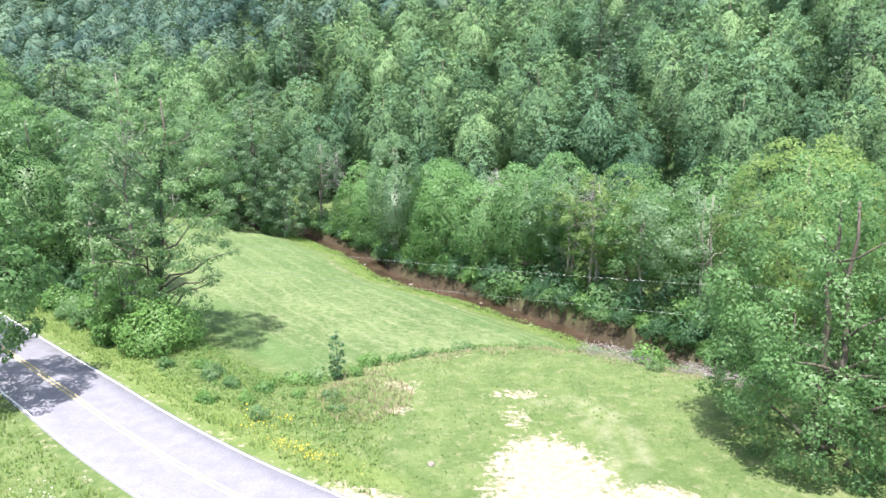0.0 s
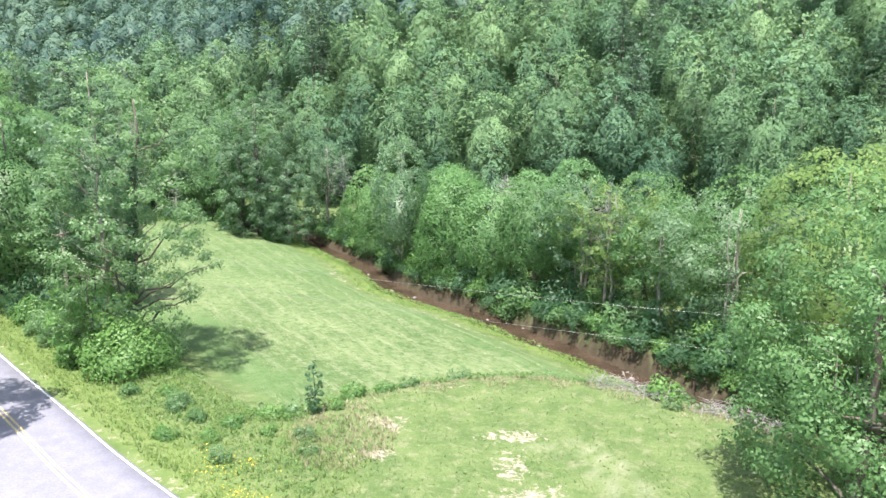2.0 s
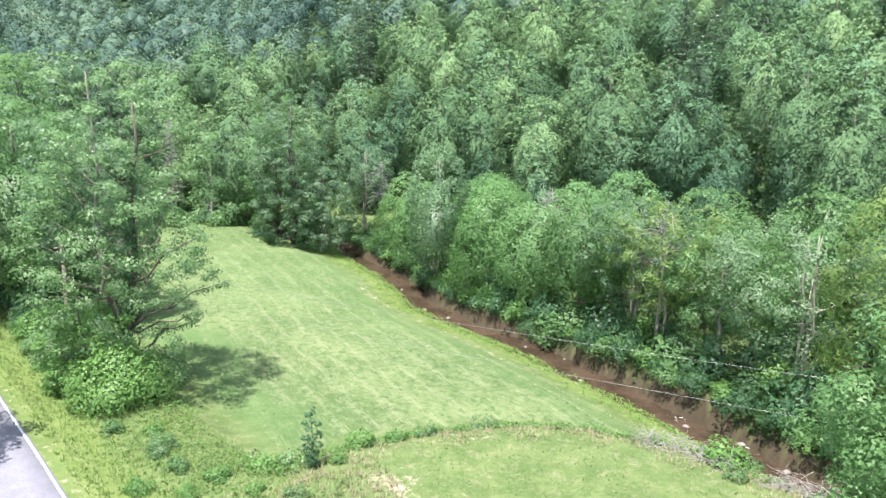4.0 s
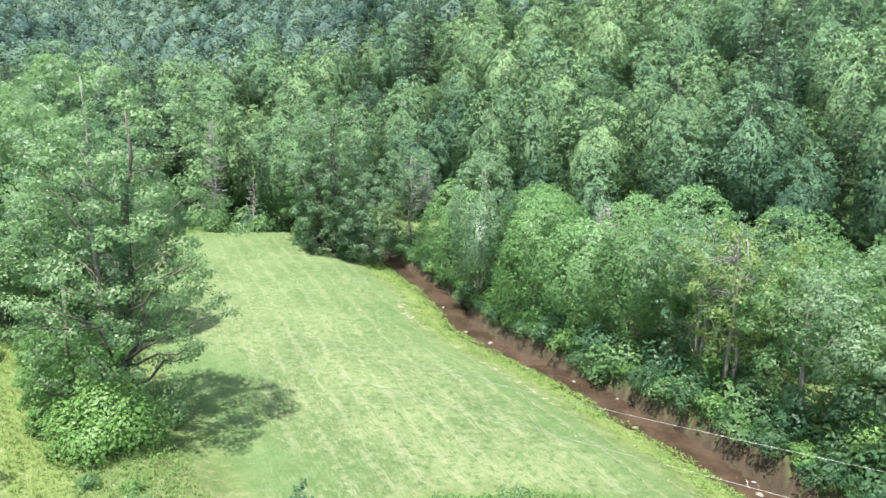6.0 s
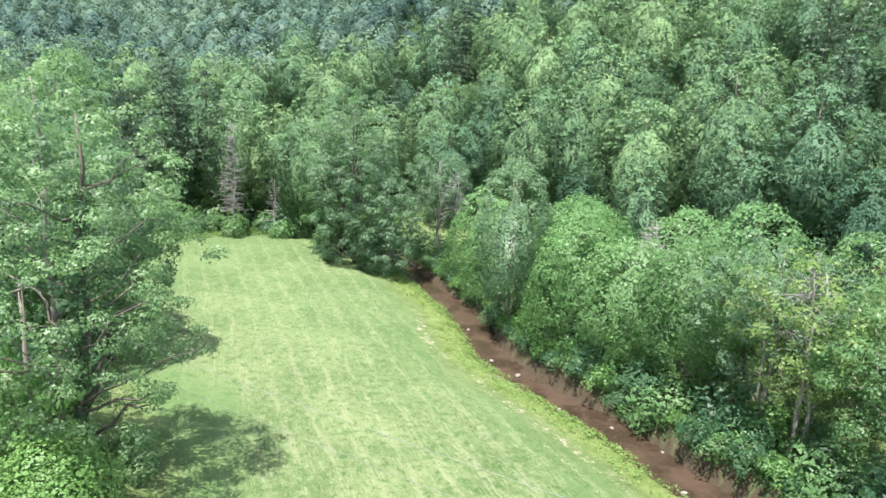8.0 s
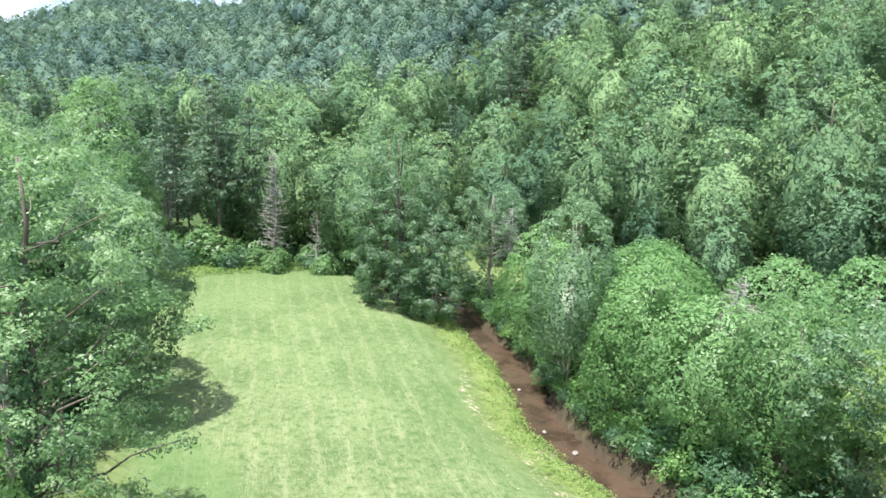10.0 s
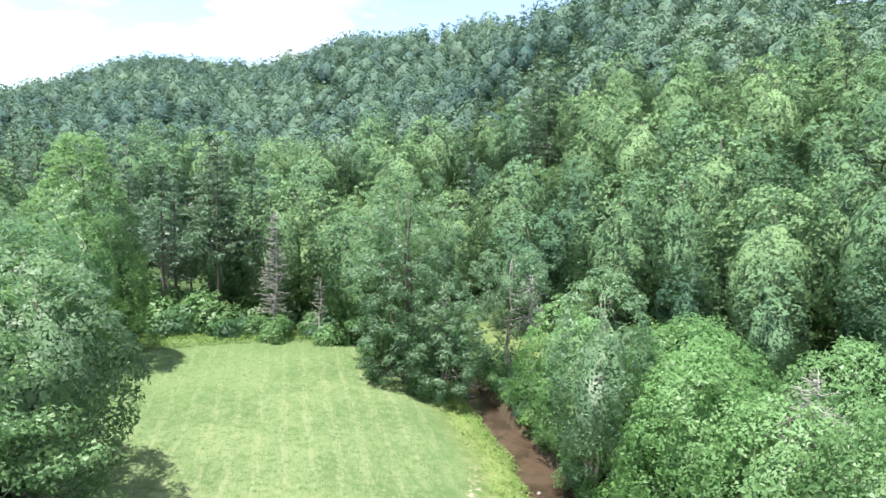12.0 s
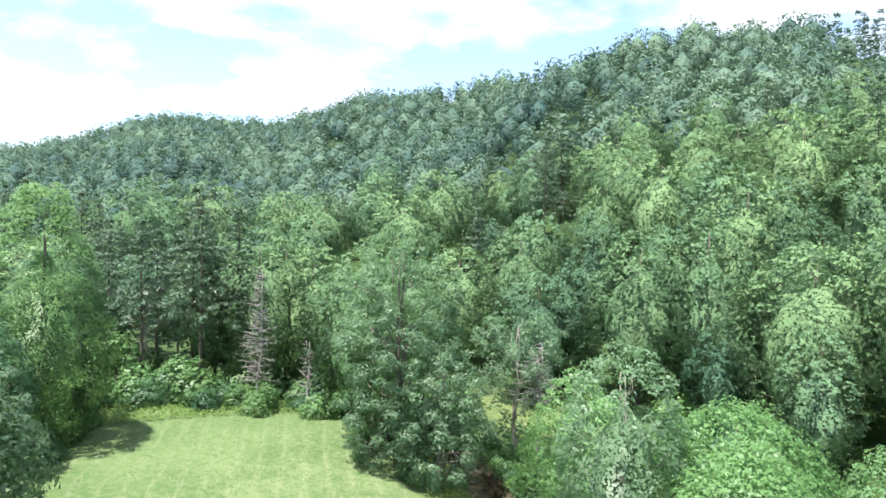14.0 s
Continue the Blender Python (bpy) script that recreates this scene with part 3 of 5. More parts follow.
def wander(rng, a, b, n=5, sway=0.06):
    a, b = np.asarray(a, float), np.asarray(b, float)
    w = np.linspace(0, 1, n)[:, None]
    P = a + (b - a) * w
    k = np.linalg.norm(b - a) * sway
    P[1:-1] += rng.normal(size=(n - 2, 3)) * k
    return P


def envelope(shape, u):
    """Crown radius, as a share of its widest, at the share u of its height."""
    if shape == "cone":
        return np.clip(1.05 * (1 - u) ** 0.6, 0.08, 1) * smooth(u, -0.35, 0.15)
    if shape == "column":
        return np.where(u < 0.4, 0.72 + 0.28 * np.sin(np.pi * u / 0.8), np.sqrt(np.clip(1 - np.abs((u - 0.4) / 0.63) ** 2.2, 0.02, 1)))
    if shape == "dome":
        return smooth(u, -0.3, 0.12) * np.clip(1.03 - u ** 1.7, 0.03, 1) ** 0.75
    if shape == "mound":
        return np.sqrt(np.clip(1.02 - u ** 2, 0.02, 1))
    if shape == "vase":
        return np.clip(0.35 + 0.85 * np.sin(np.pi * 0.72 * u) ** 1.1, 0, 1.1) * np.where(u > 0.85, 1 - (u - 0.85) * 3.2, 1)
    return np.where(u < 0.32, 0.62 + 0.38 * np.sin(np.pi * u / 0.64), np.sqrt(np.clip(1 - ((u - 0.32) / 0.71) ** 2, 0.02, 1)))


def crown_points(rng, H, base, R, lobes, leaves, shape="round", lobe=0.36, flat=0.72, hollow=0.68, lean=(0, 0), lift=0.55, ruffle=0.34, even=0.0):
    """Leaf places and facings on many overlapping clumps; the clumps' centres."""
    grid = np.linspace(0, 1, 60)
    share = np.cumsum(envelope(shape, grid) ** 1.4)
    u = np.interp((np.arange(lobes) + rng.uniform(0.1, 0.9, lobes)) / lobes, share / share[-1], grid)
    ang = np.arange(lobes) * 2.39996 + rng.uniform(-0.5, 0.5, lobes)
    env = envelope(shape, u) * R * (1 + (rng.uniform(0.82, 1.12, lobes) - 1) * (1 - even))
    rl = R * lobe * rng.uniform(0.7, 1.25, lobes) * (0.55 + 0.45 * np.clip(env / R, 0, 1))
    rad = np.maximum(env - rl * 0.75, 0) * np.where(rng.random(lobes) < 0.2 * (1 - even), rng.uniform(0.1, 0.7, lobes), rng.uniform(0.85, 1.05, lobes))
    z = base + u * (H - base) - rl * flat * u
    C = np.stack([rad * np.cos(ang) + lean[0] * u, rad * np.sin(ang) + lean[1] * u, z], 1)
    per = np.maximum((leaves * rl ** 2 / np.sum(rl ** 2)).astype(int), 4)
    idx = np.repeat(np.arange(lobes), per)
    n = len(idx)
    d = rng.normal(size=(n, 3))
    d[:, 2] += 0.35
    out = np.stack([np.cos(ang[idx]), np.sin(ang[idx]), np.zeros(n)], 1)
    d = unit(unit(d) + out * 0.35 * (rad[idx, None] > 0.3 * R))
    shell = hollow + (1.08 - hollow) * rng.random(n) ** 0.6
    P = C[idx] + d * (rl[idx] * shell)[:, None] * np.array([1, 1, flat])
    P[:, 2] -= 0.10 * rl[idx] * np.linalg.norm(d[:, :2], axis=1)
    hull = unit((C[idx] - np.array([lean[0] * 0.4, lean[1] * 0.4, base + 0.3 * (H - base)])) * np.array([1, 1, 0.6]))
    S = unit(d * 0.62 + hull * 0.5 + np.array([0, 0, 0.12]))
    Nrm = d * 0.85 + np.array([0, 0, lift]) + rng.normal(size=(n, 3)) * ruffle
    return P, Nrm, C, rl, S


def corners(S, k=3):
    return np.repeat(S[:, None], k, axis=1)


def hull_tris(rng, shape, H, base, R, lean=(0, 0), sides=9, rings=6, share=0.55):
    """Uneven closed leafy hull added inside crowns to block light; with its shading directions."""
    u = np.linspace(0, 1, rings + 1)
    ang = np.arange(sides) * 2 * np.pi / sides
    r = envelope(shape, u) * R * share
    r[-1] = 0.04 * R
    r = r[:, None] * rng.uniform(0.86, 1.12, (rings + 1, sides))
    z = base + 0.02 * H + (u[:, None] * (H - base) * 0.86) * np.ones((1, sides)) + rng.normal(0, 0.012 * H, (rings + 1, sides))
    tw = ang[None] + (np.arange(rings + 1) % 2)[:, None] * np.pi / sides
    P = np.stack([r * np.cos(tw) + lean[0] * u[:, None], r * np.sin(tw) + lean[1] * u[:, None], z], -1)
    S = unit((P - np.array([lean[0] * 0.4, lean[1] * 0.4, base + 0.3 * (H - base)])) * np.array([1, 1, 0.6])) + np.array([0, 0, 0.1])
    a, b = np.meshgrid(np.arange(rings), np.arange(sides), indexing="ij")
    c = (b + 1) % sides
    tri = lambda X: np.concatenate([np.stack([X[a, b], X[a, c], X[a + 1, b]], 2).reshape(-1, 3, 3), np.stack([X[a, c], X[a + 1, c], X[a + 1, b]], 2).reshape(-1, 3, 3)])
    return tri(P), tri(S)


def bulged(shape, u, ang, R, bulges):
    """Crown radius where its heavy limbs push parts of it outwards: bulges are rows of (share of height, angle, gain)."""
    r = envelope(shape, u)
    gain = np.ones_like(r)
    for bu, ba, g in bulges:
        da = np.abs((ang - ba + np.pi) % (2 * np.pi) - np.pi)
        gain = gain + g * np.exp(-(da / 0.62) ** 2 - ((u - bu) / 0.2) ** 2)
    return r * gain * R


def dome_crown(rng, H, base, R, shape="round", bumps=48, leaves=1500, size=0.45, clump=0.26, sides=8, rings=5, lean=(0, 0), soft=0.85, slim=0.6, flat=0.75, core=0.62, limbs=8, lift=0.3):
    """A full rounded crown: leafy clumps of many sizes crowded over a limb-swollen dome, ragged with single sprays. Returns faces and their shading directions, the clumps and their radii."""
    bulges = [(rng.uniform(0.15, 0.85), k * 6.283 / limbs * 2.0 + rng.uniform(-0.5, 0.5), rng.uniform(-0.2, 0.3)) for k in range(limbs)]
    middle = np.array([lean[0] * 0.4, lean[1] * 0.4, base + 0.5 * (H - base)])
    grid = np.linspace(0, 1, 80)
    share = np.cumsum(envelope(shape, grid) + 0.2)
    u = np.interp((np.arange(bumps) + rng.uniform(0, 1, bumps)) / bumps, share / share[-1], grid)
    ang = np.arange(bumps) * 2.39996 + rng.uniform(-0.4, 0.4, bumps)
    rb = R * clump * np.exp(rng.normal(0, 0.3, bumps))
    rad = np.maximum(bulged(shape, u, ang, R, bulges) - rb * 0.7, 0) * rng.uniform(0.86, 1.04, bumps)
    C = np.stack([rad * np.cos(ang) + lean[0] * u, rad * np.sin(ang) + lean[1] * u, base + u * (H - base) - rb * 0.8 * u], 1)
    per = np.maximum((leaves * rb ** 2 / np.sum(rb ** 2)).astype(int), 3)
    idx = np.repeat(np.arange(bumps), per)
    n = len(idx)
    hull = unit((C - middle) * np.array([1, 1, 0.9]))
    d = unit(unit(rng.normal(size=(n, 3))) + hull[idx] * 0.75 + np.array([0, 0, 0.3]))
    P = C[idx] + d * (rb[idx] * (0.5 + 0.62 * rng.random(n) ** 0.6))[:, None] * np.array([1, 1, flat])
    Nrm = unit(d * 0.7 + np.array([0, 0, lift]) + rng.normal(size=(n, 3)) * 0.4)
    Q = leaf_tris(rng, P, Nrm, size * rng.uniform(0.65, 1.35, n), slim)
    S = unit(Nrm * (1 - soft) + (d * 0.42 + hull[idx] * 0.75) * soft)
    mass, out = hull_tris(rng, shape, base + 0.82 * (H - base), base, R, lean, sides, rings, core)
    return np.concatenate([Q, mass]), np.concatenate([corners(S), out]), C, rb


def tree(name, label, x, y, H, R, base, leaves, size, mat, shape="round", lobes=40, lobe=0.36, flat=0.72, bark=BARK, girth=0.22, stems=1,
         limbs=9, seed=0, lean=(0, 0), slim=0.42, hollow=0.68, category="tree", z=None, group="", spread=0.0, tris=True, lift=0.55, ruffle=0.34, even=0.0, soft=0.45, dome=None):
    """A tree: trunk(s), main limbs and a crown of many small leaf sprays (dome: a full crown, with the settings given)."""
    rng = np.random.default_rng(seed)
    root = new(name)
    root.location = (x, y, (ground_z(x, y) if z is None else z) - 0.12)
    tagged(root, label, category, group)
    if dome is not None:
        Q, S, C, rl = dome_crown(rng, H, base, R, shape, lobes, leaves, size, lean=lean, **dome)
    else:
        P, Nrm, C, rl, S = crown_points(rng, H, base, R, lobes, leaves, shape, lobe, flat, hollow, lean, lift, ruffle, even)
        Q = (leaf_tris if tris else leaf_quads)(rng, P, Nrm, size * rng.uniform(0.7, 1.35, len(P)), slim)
        S = unit(Nrm) * (1 - soft) + S * soft
    crown = new("crown", quads_mesh("crown", Q, mat, facing=S))
    crown.parent = root
    for s in range(stems):
        off = np.array([math.cos(s * 2.4 + seed), math.sin(s * 2.4 + seed), 0]) * (0.0 if stems == 1 else girth * 1.2)
        tipo = np.array([lean[0] * 0.8, lean[1] * 0.8, 0]) + off * (1 + spread * H)
        top = np.array([0, 0, base + (H - base) * 0.86]) + tipo
        path = wander(rng, off, top, 8, 0.012)
        rr = girth * np.linspace(1, 0.16, 8) ** 0.9 / stems ** 0.4
        rr[0] *= 1.35
        solid("trunk", tube(path, rr, 8), bark, root)
        pick = rng.permutation(len(C))[: max(1, limbs // stems)]
        for i in pick:
            zt = min(max(C[i, 2] - (0.25 * H * rng.uniform(0.3, 0.9)), base * 0.55), H * 0.82)
            w = zt / max(top[2], 0.1)
            a = off + (top - off) * min(w, 0.97)
            r0 = girth * (1 - 0.75 * min(w, 1)) * 0.45
            solid("limb", tube(wander(rng, a, C[i], 5, 0.07), r0 * np.linspace(1, 0.25, 5), 5), bark, root)
    return root


def pine(name, label, x, y, H, R, base, seed, mat=None, size=0.85, tiers=18, per=150, z=None, group=""):
    """A pine: straight trunk, tiers of flat drooping boughs."""
    rng = np.random.default_rng(seed)
    root = new(name)
    root.location = (x, y, (ground_z(x, y) if z is None else z) - 0.12)
    tagged(root, label, "tree", group)
    Q = pine_quads(rng, H, R, base, size, tiers, per)
    crown = new("crown", quads_mesh("crown", Q, mat or G_PINE))
    crown.parent = root
    solid("trunk", tube(wander(rng, (0, 0, 0), (0, 0, H * 0.97), 7, 0.004), 0.26 * np.linspace(1, 0.12, 7), 7), BARK, root)
    for k in range(12):
        u = rng.uniform(0.15, 0.9)
        a = rng.uniform(0, 6.28)
        r = R * (1 - u) ** 0.7
        zz = base * 0.5 + (H - base * 0.5) * u
        solid("limb", tube(wander(rng, (0, 0, zz), (r * math.cos(a), r * math.sin(a), zz + 0.15 * r), 4, 0.03), 0.06 * np.linspace(1, 0.3, 4), 4), BARK, root)
    return root


def pine_quads(rng, H, R, base, size, tiers, per):
    out = []
    for k in range(tiers):
        u = (k + rng.uniform(-0.3, 0.3)) / tiers
        zt = base + (H - base) * max(u, 0)
        r = R * (1.02 - max(u, 0)) ** 0.75
        boughs = rng.integers(4, 7)
        a0 = rng.uniform(0, 6.28)
        for j in range(boughs):
            a = a0 + j * 6.283 / boughs + rng.uniform(-0.3, 0.3)
            L = r * rng.uniform(0.6, 1.1)
            n = max(3, int(per / boughs * (0.35 + 0.65 * r / R)))
            w = rng.random(n) ** 0.7
            wid = L * 0.28 * np.sin(np.pi * np.clip(0.15 + w * 0.8, 0, 1))
            s = rng.uniform(-1, 1, n) * wid
            C = np.stack([w * L * math.cos(a) - s * math.sin(a), w * L * math.sin(a) + s * math.cos(a), zt + 0.10 * L * w - 0.22 * L * w ** 2 + rng.normal(0, 0.12, n)], 1)
            Nm = np.array([0, 0, 1.0]) + rng.normal(size=(n, 3)) * 0.55
            out.append(leaf_tris(rng, C, Nm, size * rng.uniform(0.7, 1.2, n), 0.26))
    return np.concatenate(out)


def shrub(name, label, x, y, H, R, leaves, size, mat, seed, lobes=14, slim=0.36, category="shrub", shape="mound", z=None, group="", flat=0.8):
    rng = np.random.default_rng(seed)
    root = new(name)
    root.location = (x, y, (ground_z(x, y) if z is None else z) - 0.08)
    tagged(root, label, category, group)
    P, Nrm, C, rl, S = crown_points(rng, H, 0.12 * H, R, lobes, int(leaves * 1.3), shape, 0.45, flat, 0.5)
    P[:, 2] = np.maximum(P[:, 2], 0.04)
    crown = new("foliage", quads_mesh("foliage", leaf_tris(rng, P, Nrm, 1.05 * size * rng.uniform(0.7, 1.3, len(P)), 0.46), mat, facing=unit(Nrm) * 0.5 + S * 0.5))
    crown.parent = root
    for k in range(4):
        i = rng.integers(0, len(C))
        solid("stem", tube(wander(rng, (0.1 * k - 0.15, 0.06 * k, 0), C[i], 4, 0.06), 0.05 * np.linspace(1, 0.4, 4), 4), BARK, root)
    return root


# ---- trees beside the road and field ----
tall_tree = tree("tall_tree", "tall open-crowned tree with lacy leaves beside the field", -23.1, 50.5, 19.8, 6.0, 2.0, 27000, 0.24, G_LACY, "column", 210, 0.15, 0.5, BARK, 0.27, 1, 30, 11, (2.5, -0.9), hollow=0.2, z=2.1)
def ivy(host, top, lean, radius, n, seed):
    """A dark sleeve of ivy round a trunk."""
    g = np.random.default_rng(seed)
    u = g.random(n) ** 1.15
    a = g.uniform(0, 2 * np.pi, n)
    d = np.stack([np.cos(a), np.sin(a), np.full(n, 0.35)], 1)
    r = radius * (1.1 - 0.6 * u) * (0.75 + 0.45 * np.sin(u * 23 + a)) * g.uniform(0.6, 1.15, n)
    P = np.stack([lean[0] * u + r * d[:, 0], lean[1] * u + r * d[:, 1], 0.3 + u * top], 1)
    ob = new("ivy", quads_mesh("ivy", leaf_tris(g, P, d + g.normal(size=(n, 3)) * 0.3, 0.22 * g.uniform(0.7, 1.3, n), 0.5), G_DARK))
    ob.parent = host
    tagged(ob, "dark green ivy sleeve on the trunk")


ivy(tall_tree, 14.0, (1.62, -0.58), 0.62, 3600, 14)
tree("slender_tree", "slender pale-trunked tree with thin leafy crown", -24.7, 51.0, 21.0, 4.0, 7.0, 8500, 0.28, G_PALE, "column", 110, 0.17, 0.5, BARK_PALE, 0.17, 1, 16, 12, (-0.2, 0.1), hollow=0.3, z=2.1)
tree("understory_tree", "low leafy young tree below the tall tree", -24.2, 48.0, 6.5, 3.0, 0.5, 8000, 0.26, G_BUSH, "round", 70, 0.18, 0.6, BARK, 0.14, 1, 8, 13, hollow=0.4)
for i, (x, y, H, R, base, mt, sd) in enumerate(((-37.6, 59.6, 17.5, 5.5, 3.0, G_MID, 21), (-34.0, 64.5, 16.0, 5.0, 3.5, G_PALE, 22), (-41.5, 60.5, 19.5, 5.8, 4.0, G_MID, 23), (-40.0, 68.0, 17.5, 5.0, 3.0, G_DARK, 24),
                                              (-48.5, 68.5, 19.0, 5.5, 3.5, G_PALE, 25), (-54.5, 73.5, 17.0, 5.0, 3.0, G_MID, 26), (-57.0, 80.0, 12.0, 4.6, 1.5, G_DARK, 27),
                                              (-66.0, 92.5, 17.5, 5.0, 2.0, G_DARK, 29), (-47.0, 60.0, 18.0, 5.2, 3.5, G_LIGHT, 30), (-58.0, 66.0, 19.0, 5.5, 4.0, G_MID, 31),
                                              (-66.0, 78.0, 20.0, 5.8, 4.0, G_MID, 32))):
    tree("roadside_tree", "leafy broadleaf tree in the row between road and field", x, y, H, R, base, 9500, 0.36, mt, "round" if i % 3 else "column", 130, bark=BARK, girth=0.24, limbs=12, seed=sd, group="row of trees by the field", dome=dict(clump=0.18, core=0.55))
tree("roadside_tree", "leafy broadleaf tree across the road, shading the asphalt", -26.6, 35.2, 14.5, 4.9, 3.0, 12500, 0.36, G_MID, "round", 120, 0.175, 0.62, BARK, 0.24, 1, 10, 33)
tree("roadside_tree", "leafy broadleaf tree across the road, shading the asphalt", -34.4, 41.6, 12.0, 4.4, 2.0, 8600, 0.36, G_MID, "round", 80, 0.2, 0.62, BARK, 0.2, 1, 8, 34)
tree("field_tree", "big full rounded tree at the far corner of the field", -60.4, 88.0, 23.6, 5.6, 0.8, 22000, 0.34, G_MID, "round", 190, bark=BARK, girth=0.3, limbs=12, seed=35, dome=dict(clump=0.17, core=0.55))
# the big tree by the lay-by and those behind it
tree("broad_tree", "broad full-crowned tree at the edge of the lay-by", 18.4, 33.4, 15.2, 6.0, 0.5, 46000, 0.24, G_MID, "round", 230, 0.155, 0.7, BARK, 0.34, 2, 18, 41, z=1.6, hollow=0.4, lift=0.4)
tree("broad_tree", "broad leafy tree with light yellow-green crown", 25.0, 52.5, 17.0, 6.2, 2.5, 14000, 0.32, G_YELLOW, "round", 150, girth=0.28, limbs=12, seed=42, dome=dict(clump=0.18, core=0.5))
tree("broad_tree", "broad leafy tree by the creek", 30.0, 44.0, 17.5, 7.0, 2.0, 13000, 0.34, G_MID, "round", 150, girth=0.3, limbs=12, seed=43, dome=dict(clump=0.18, core=0.5))
tree("broad_tree", "broad leafy tree by the creek", 28.5, 33.0, 14.5, 6.0, 1.5, 10000, 0.34, G_LIGHT, "round", 130, girth=0.3, limbs=10, seed=44, dome=dict(clump=0.18, core=0.5))
# trees on the far bank of the creek
for x, y, H, R, base, mt, shp, n, sz, st, sd, lab in (
        (20.5, 59.8, 12.8, 5.6, 2.6, G_PALE, "vase", 10939, 0.38, 3, 51, "many-stemmed willow-like tree with feathery grey-green leaves"),
        (16.3, 64.2, 12.0, 4.4, 2.2, G_MID, "vase", 8078, 0.39, 2, 52, "slim creekside tree with bare lower trunks"),
        (12.4, 68.0, 12.8, 4.0, 3.0, G_YELLOW, "vase", 6395, 0.39, 2, 53, "creekside tree with yellowish thin top"),
        (10.6, 71.4, 13.0, 4.4, 2.6, G_PALE, "vase", 8078, 0.39, 2, 54, "slim creekside tree with bare lower trunks"),
        (6.2, 74.8, 11.8, 4.2, 3.0, G_MID, "column", 7741, 0.39, 1, 55, "leafy green creekside tree"),
        (2.0, 78.8, 10.6, 4.4, 2.0, G_LIGHT, "round", 8415, 0.39, 1, 56, "leafy green creekside tree"),
        (-2.6, 82.4, 12.2, 4.6, 1.0, G_VINE, "mound", 10939, 0.39, 1, 57, "vine-draped bright green tree by the creek"),
        (-3.6, 90.6, 12.2, 7.6, 0.5, G_VINE, "mound", 19000, 0.42, 1, 58, "vine-draped bright green tree by the creek"),
        (-9.0, 86.4, 15.4, 3.8, 2.5, G_PALE, "column", 7068, 0.39, 2, 59, "sparse pale-leaved tree by the creek"),
        (-12.0, 95.0, 10.5, 4.2, 0.8, G_LIGHT, "mound", 8751, 0.39, 1, 60, "leafy tree hanging over the creek"),
        (-15.8, 100.5, 11.0, 4.0, 0.8, G_VINE, "mound", 7741, 0.39, 1, 61, "leafy tree hanging over the creek"),
        (-23.5, 108.5, 14.2, 4.2, 4.0, G_PALE, "vase", 7741, 0.38, 2, 62, "grey-green feathery tree at the creek bend"),
        (6.0, 91.0, 11.5, 6.0, 0.5, G_LIGHT, "mound", 12000, 0.42, 1, 63, "leafy tree at the foot of the hill"),
        (10.5, 81.0, 13.5, 4.6, 2.5, G_LIGHT, "round", 8078, 0.42, 1, 64, "leafy tree at the foot of the hill"),
        (17.0, 74.5, 13.0, 4.8, 2.5, G_MID, "round", 8078, 0.42, 1, 65, "leafy tree at the foot of the hill"),
        (24.0, 68.0, 14.0, 5.0, 2.5, G_MID, "round", 8078, 0.42, 1, 66, "leafy tree at the foot of the hill"),
        (30.0, 62.0, 15.0, 5.2, 2.5, G_LIGHT, "round", 8078, 0.42, 1, 67, "leafy tree at the foot of the hill")):
    tree("creekside_tree", lab, x, y, H, R, base, int(n * 1.12), sz * 0.78, mt, shp, 120, 0.17, 0.64, BARK_PALE if st > 1 else BARK, 0.2, st, 14, sd, spread=0.05 if st > 1 else 0.0, group="trees along the creek", hollow=0.35,
         dome=None if shp == "vase" else dict(clump=0.21, core=0.5, soft=0.5))
# the clump where creek and field meet
tree("bend_tree", "tall full tree with fluttering pale leaves at the bend", -31.2, 101.0, 21.8, 5.7, 1.2, 22500, 0.34, G_PALE, "column", 230, 0.14, 0.62, BARK, 0.3, 2, 16, 71)
tree("bend_tree", "tall full tree with fluttering pale leaves at the bend", -35.6, 106.4, 21.0, 5.0, 1.0, 16500, 0.36, G_MID, "column", 180, 0.15, 0.62, BARK, 0.3, 1, 12, 72)
tree("bend_tree", "tall full tree with fluttering pale leaves at the bend", -27.0, 100.3, 12.0, 4.4, 0.8, 11781, 0.35, G_PALE, "round", 150, 0.16, 0.6, BARK_PALE, 0.2, 2, 12, 73)


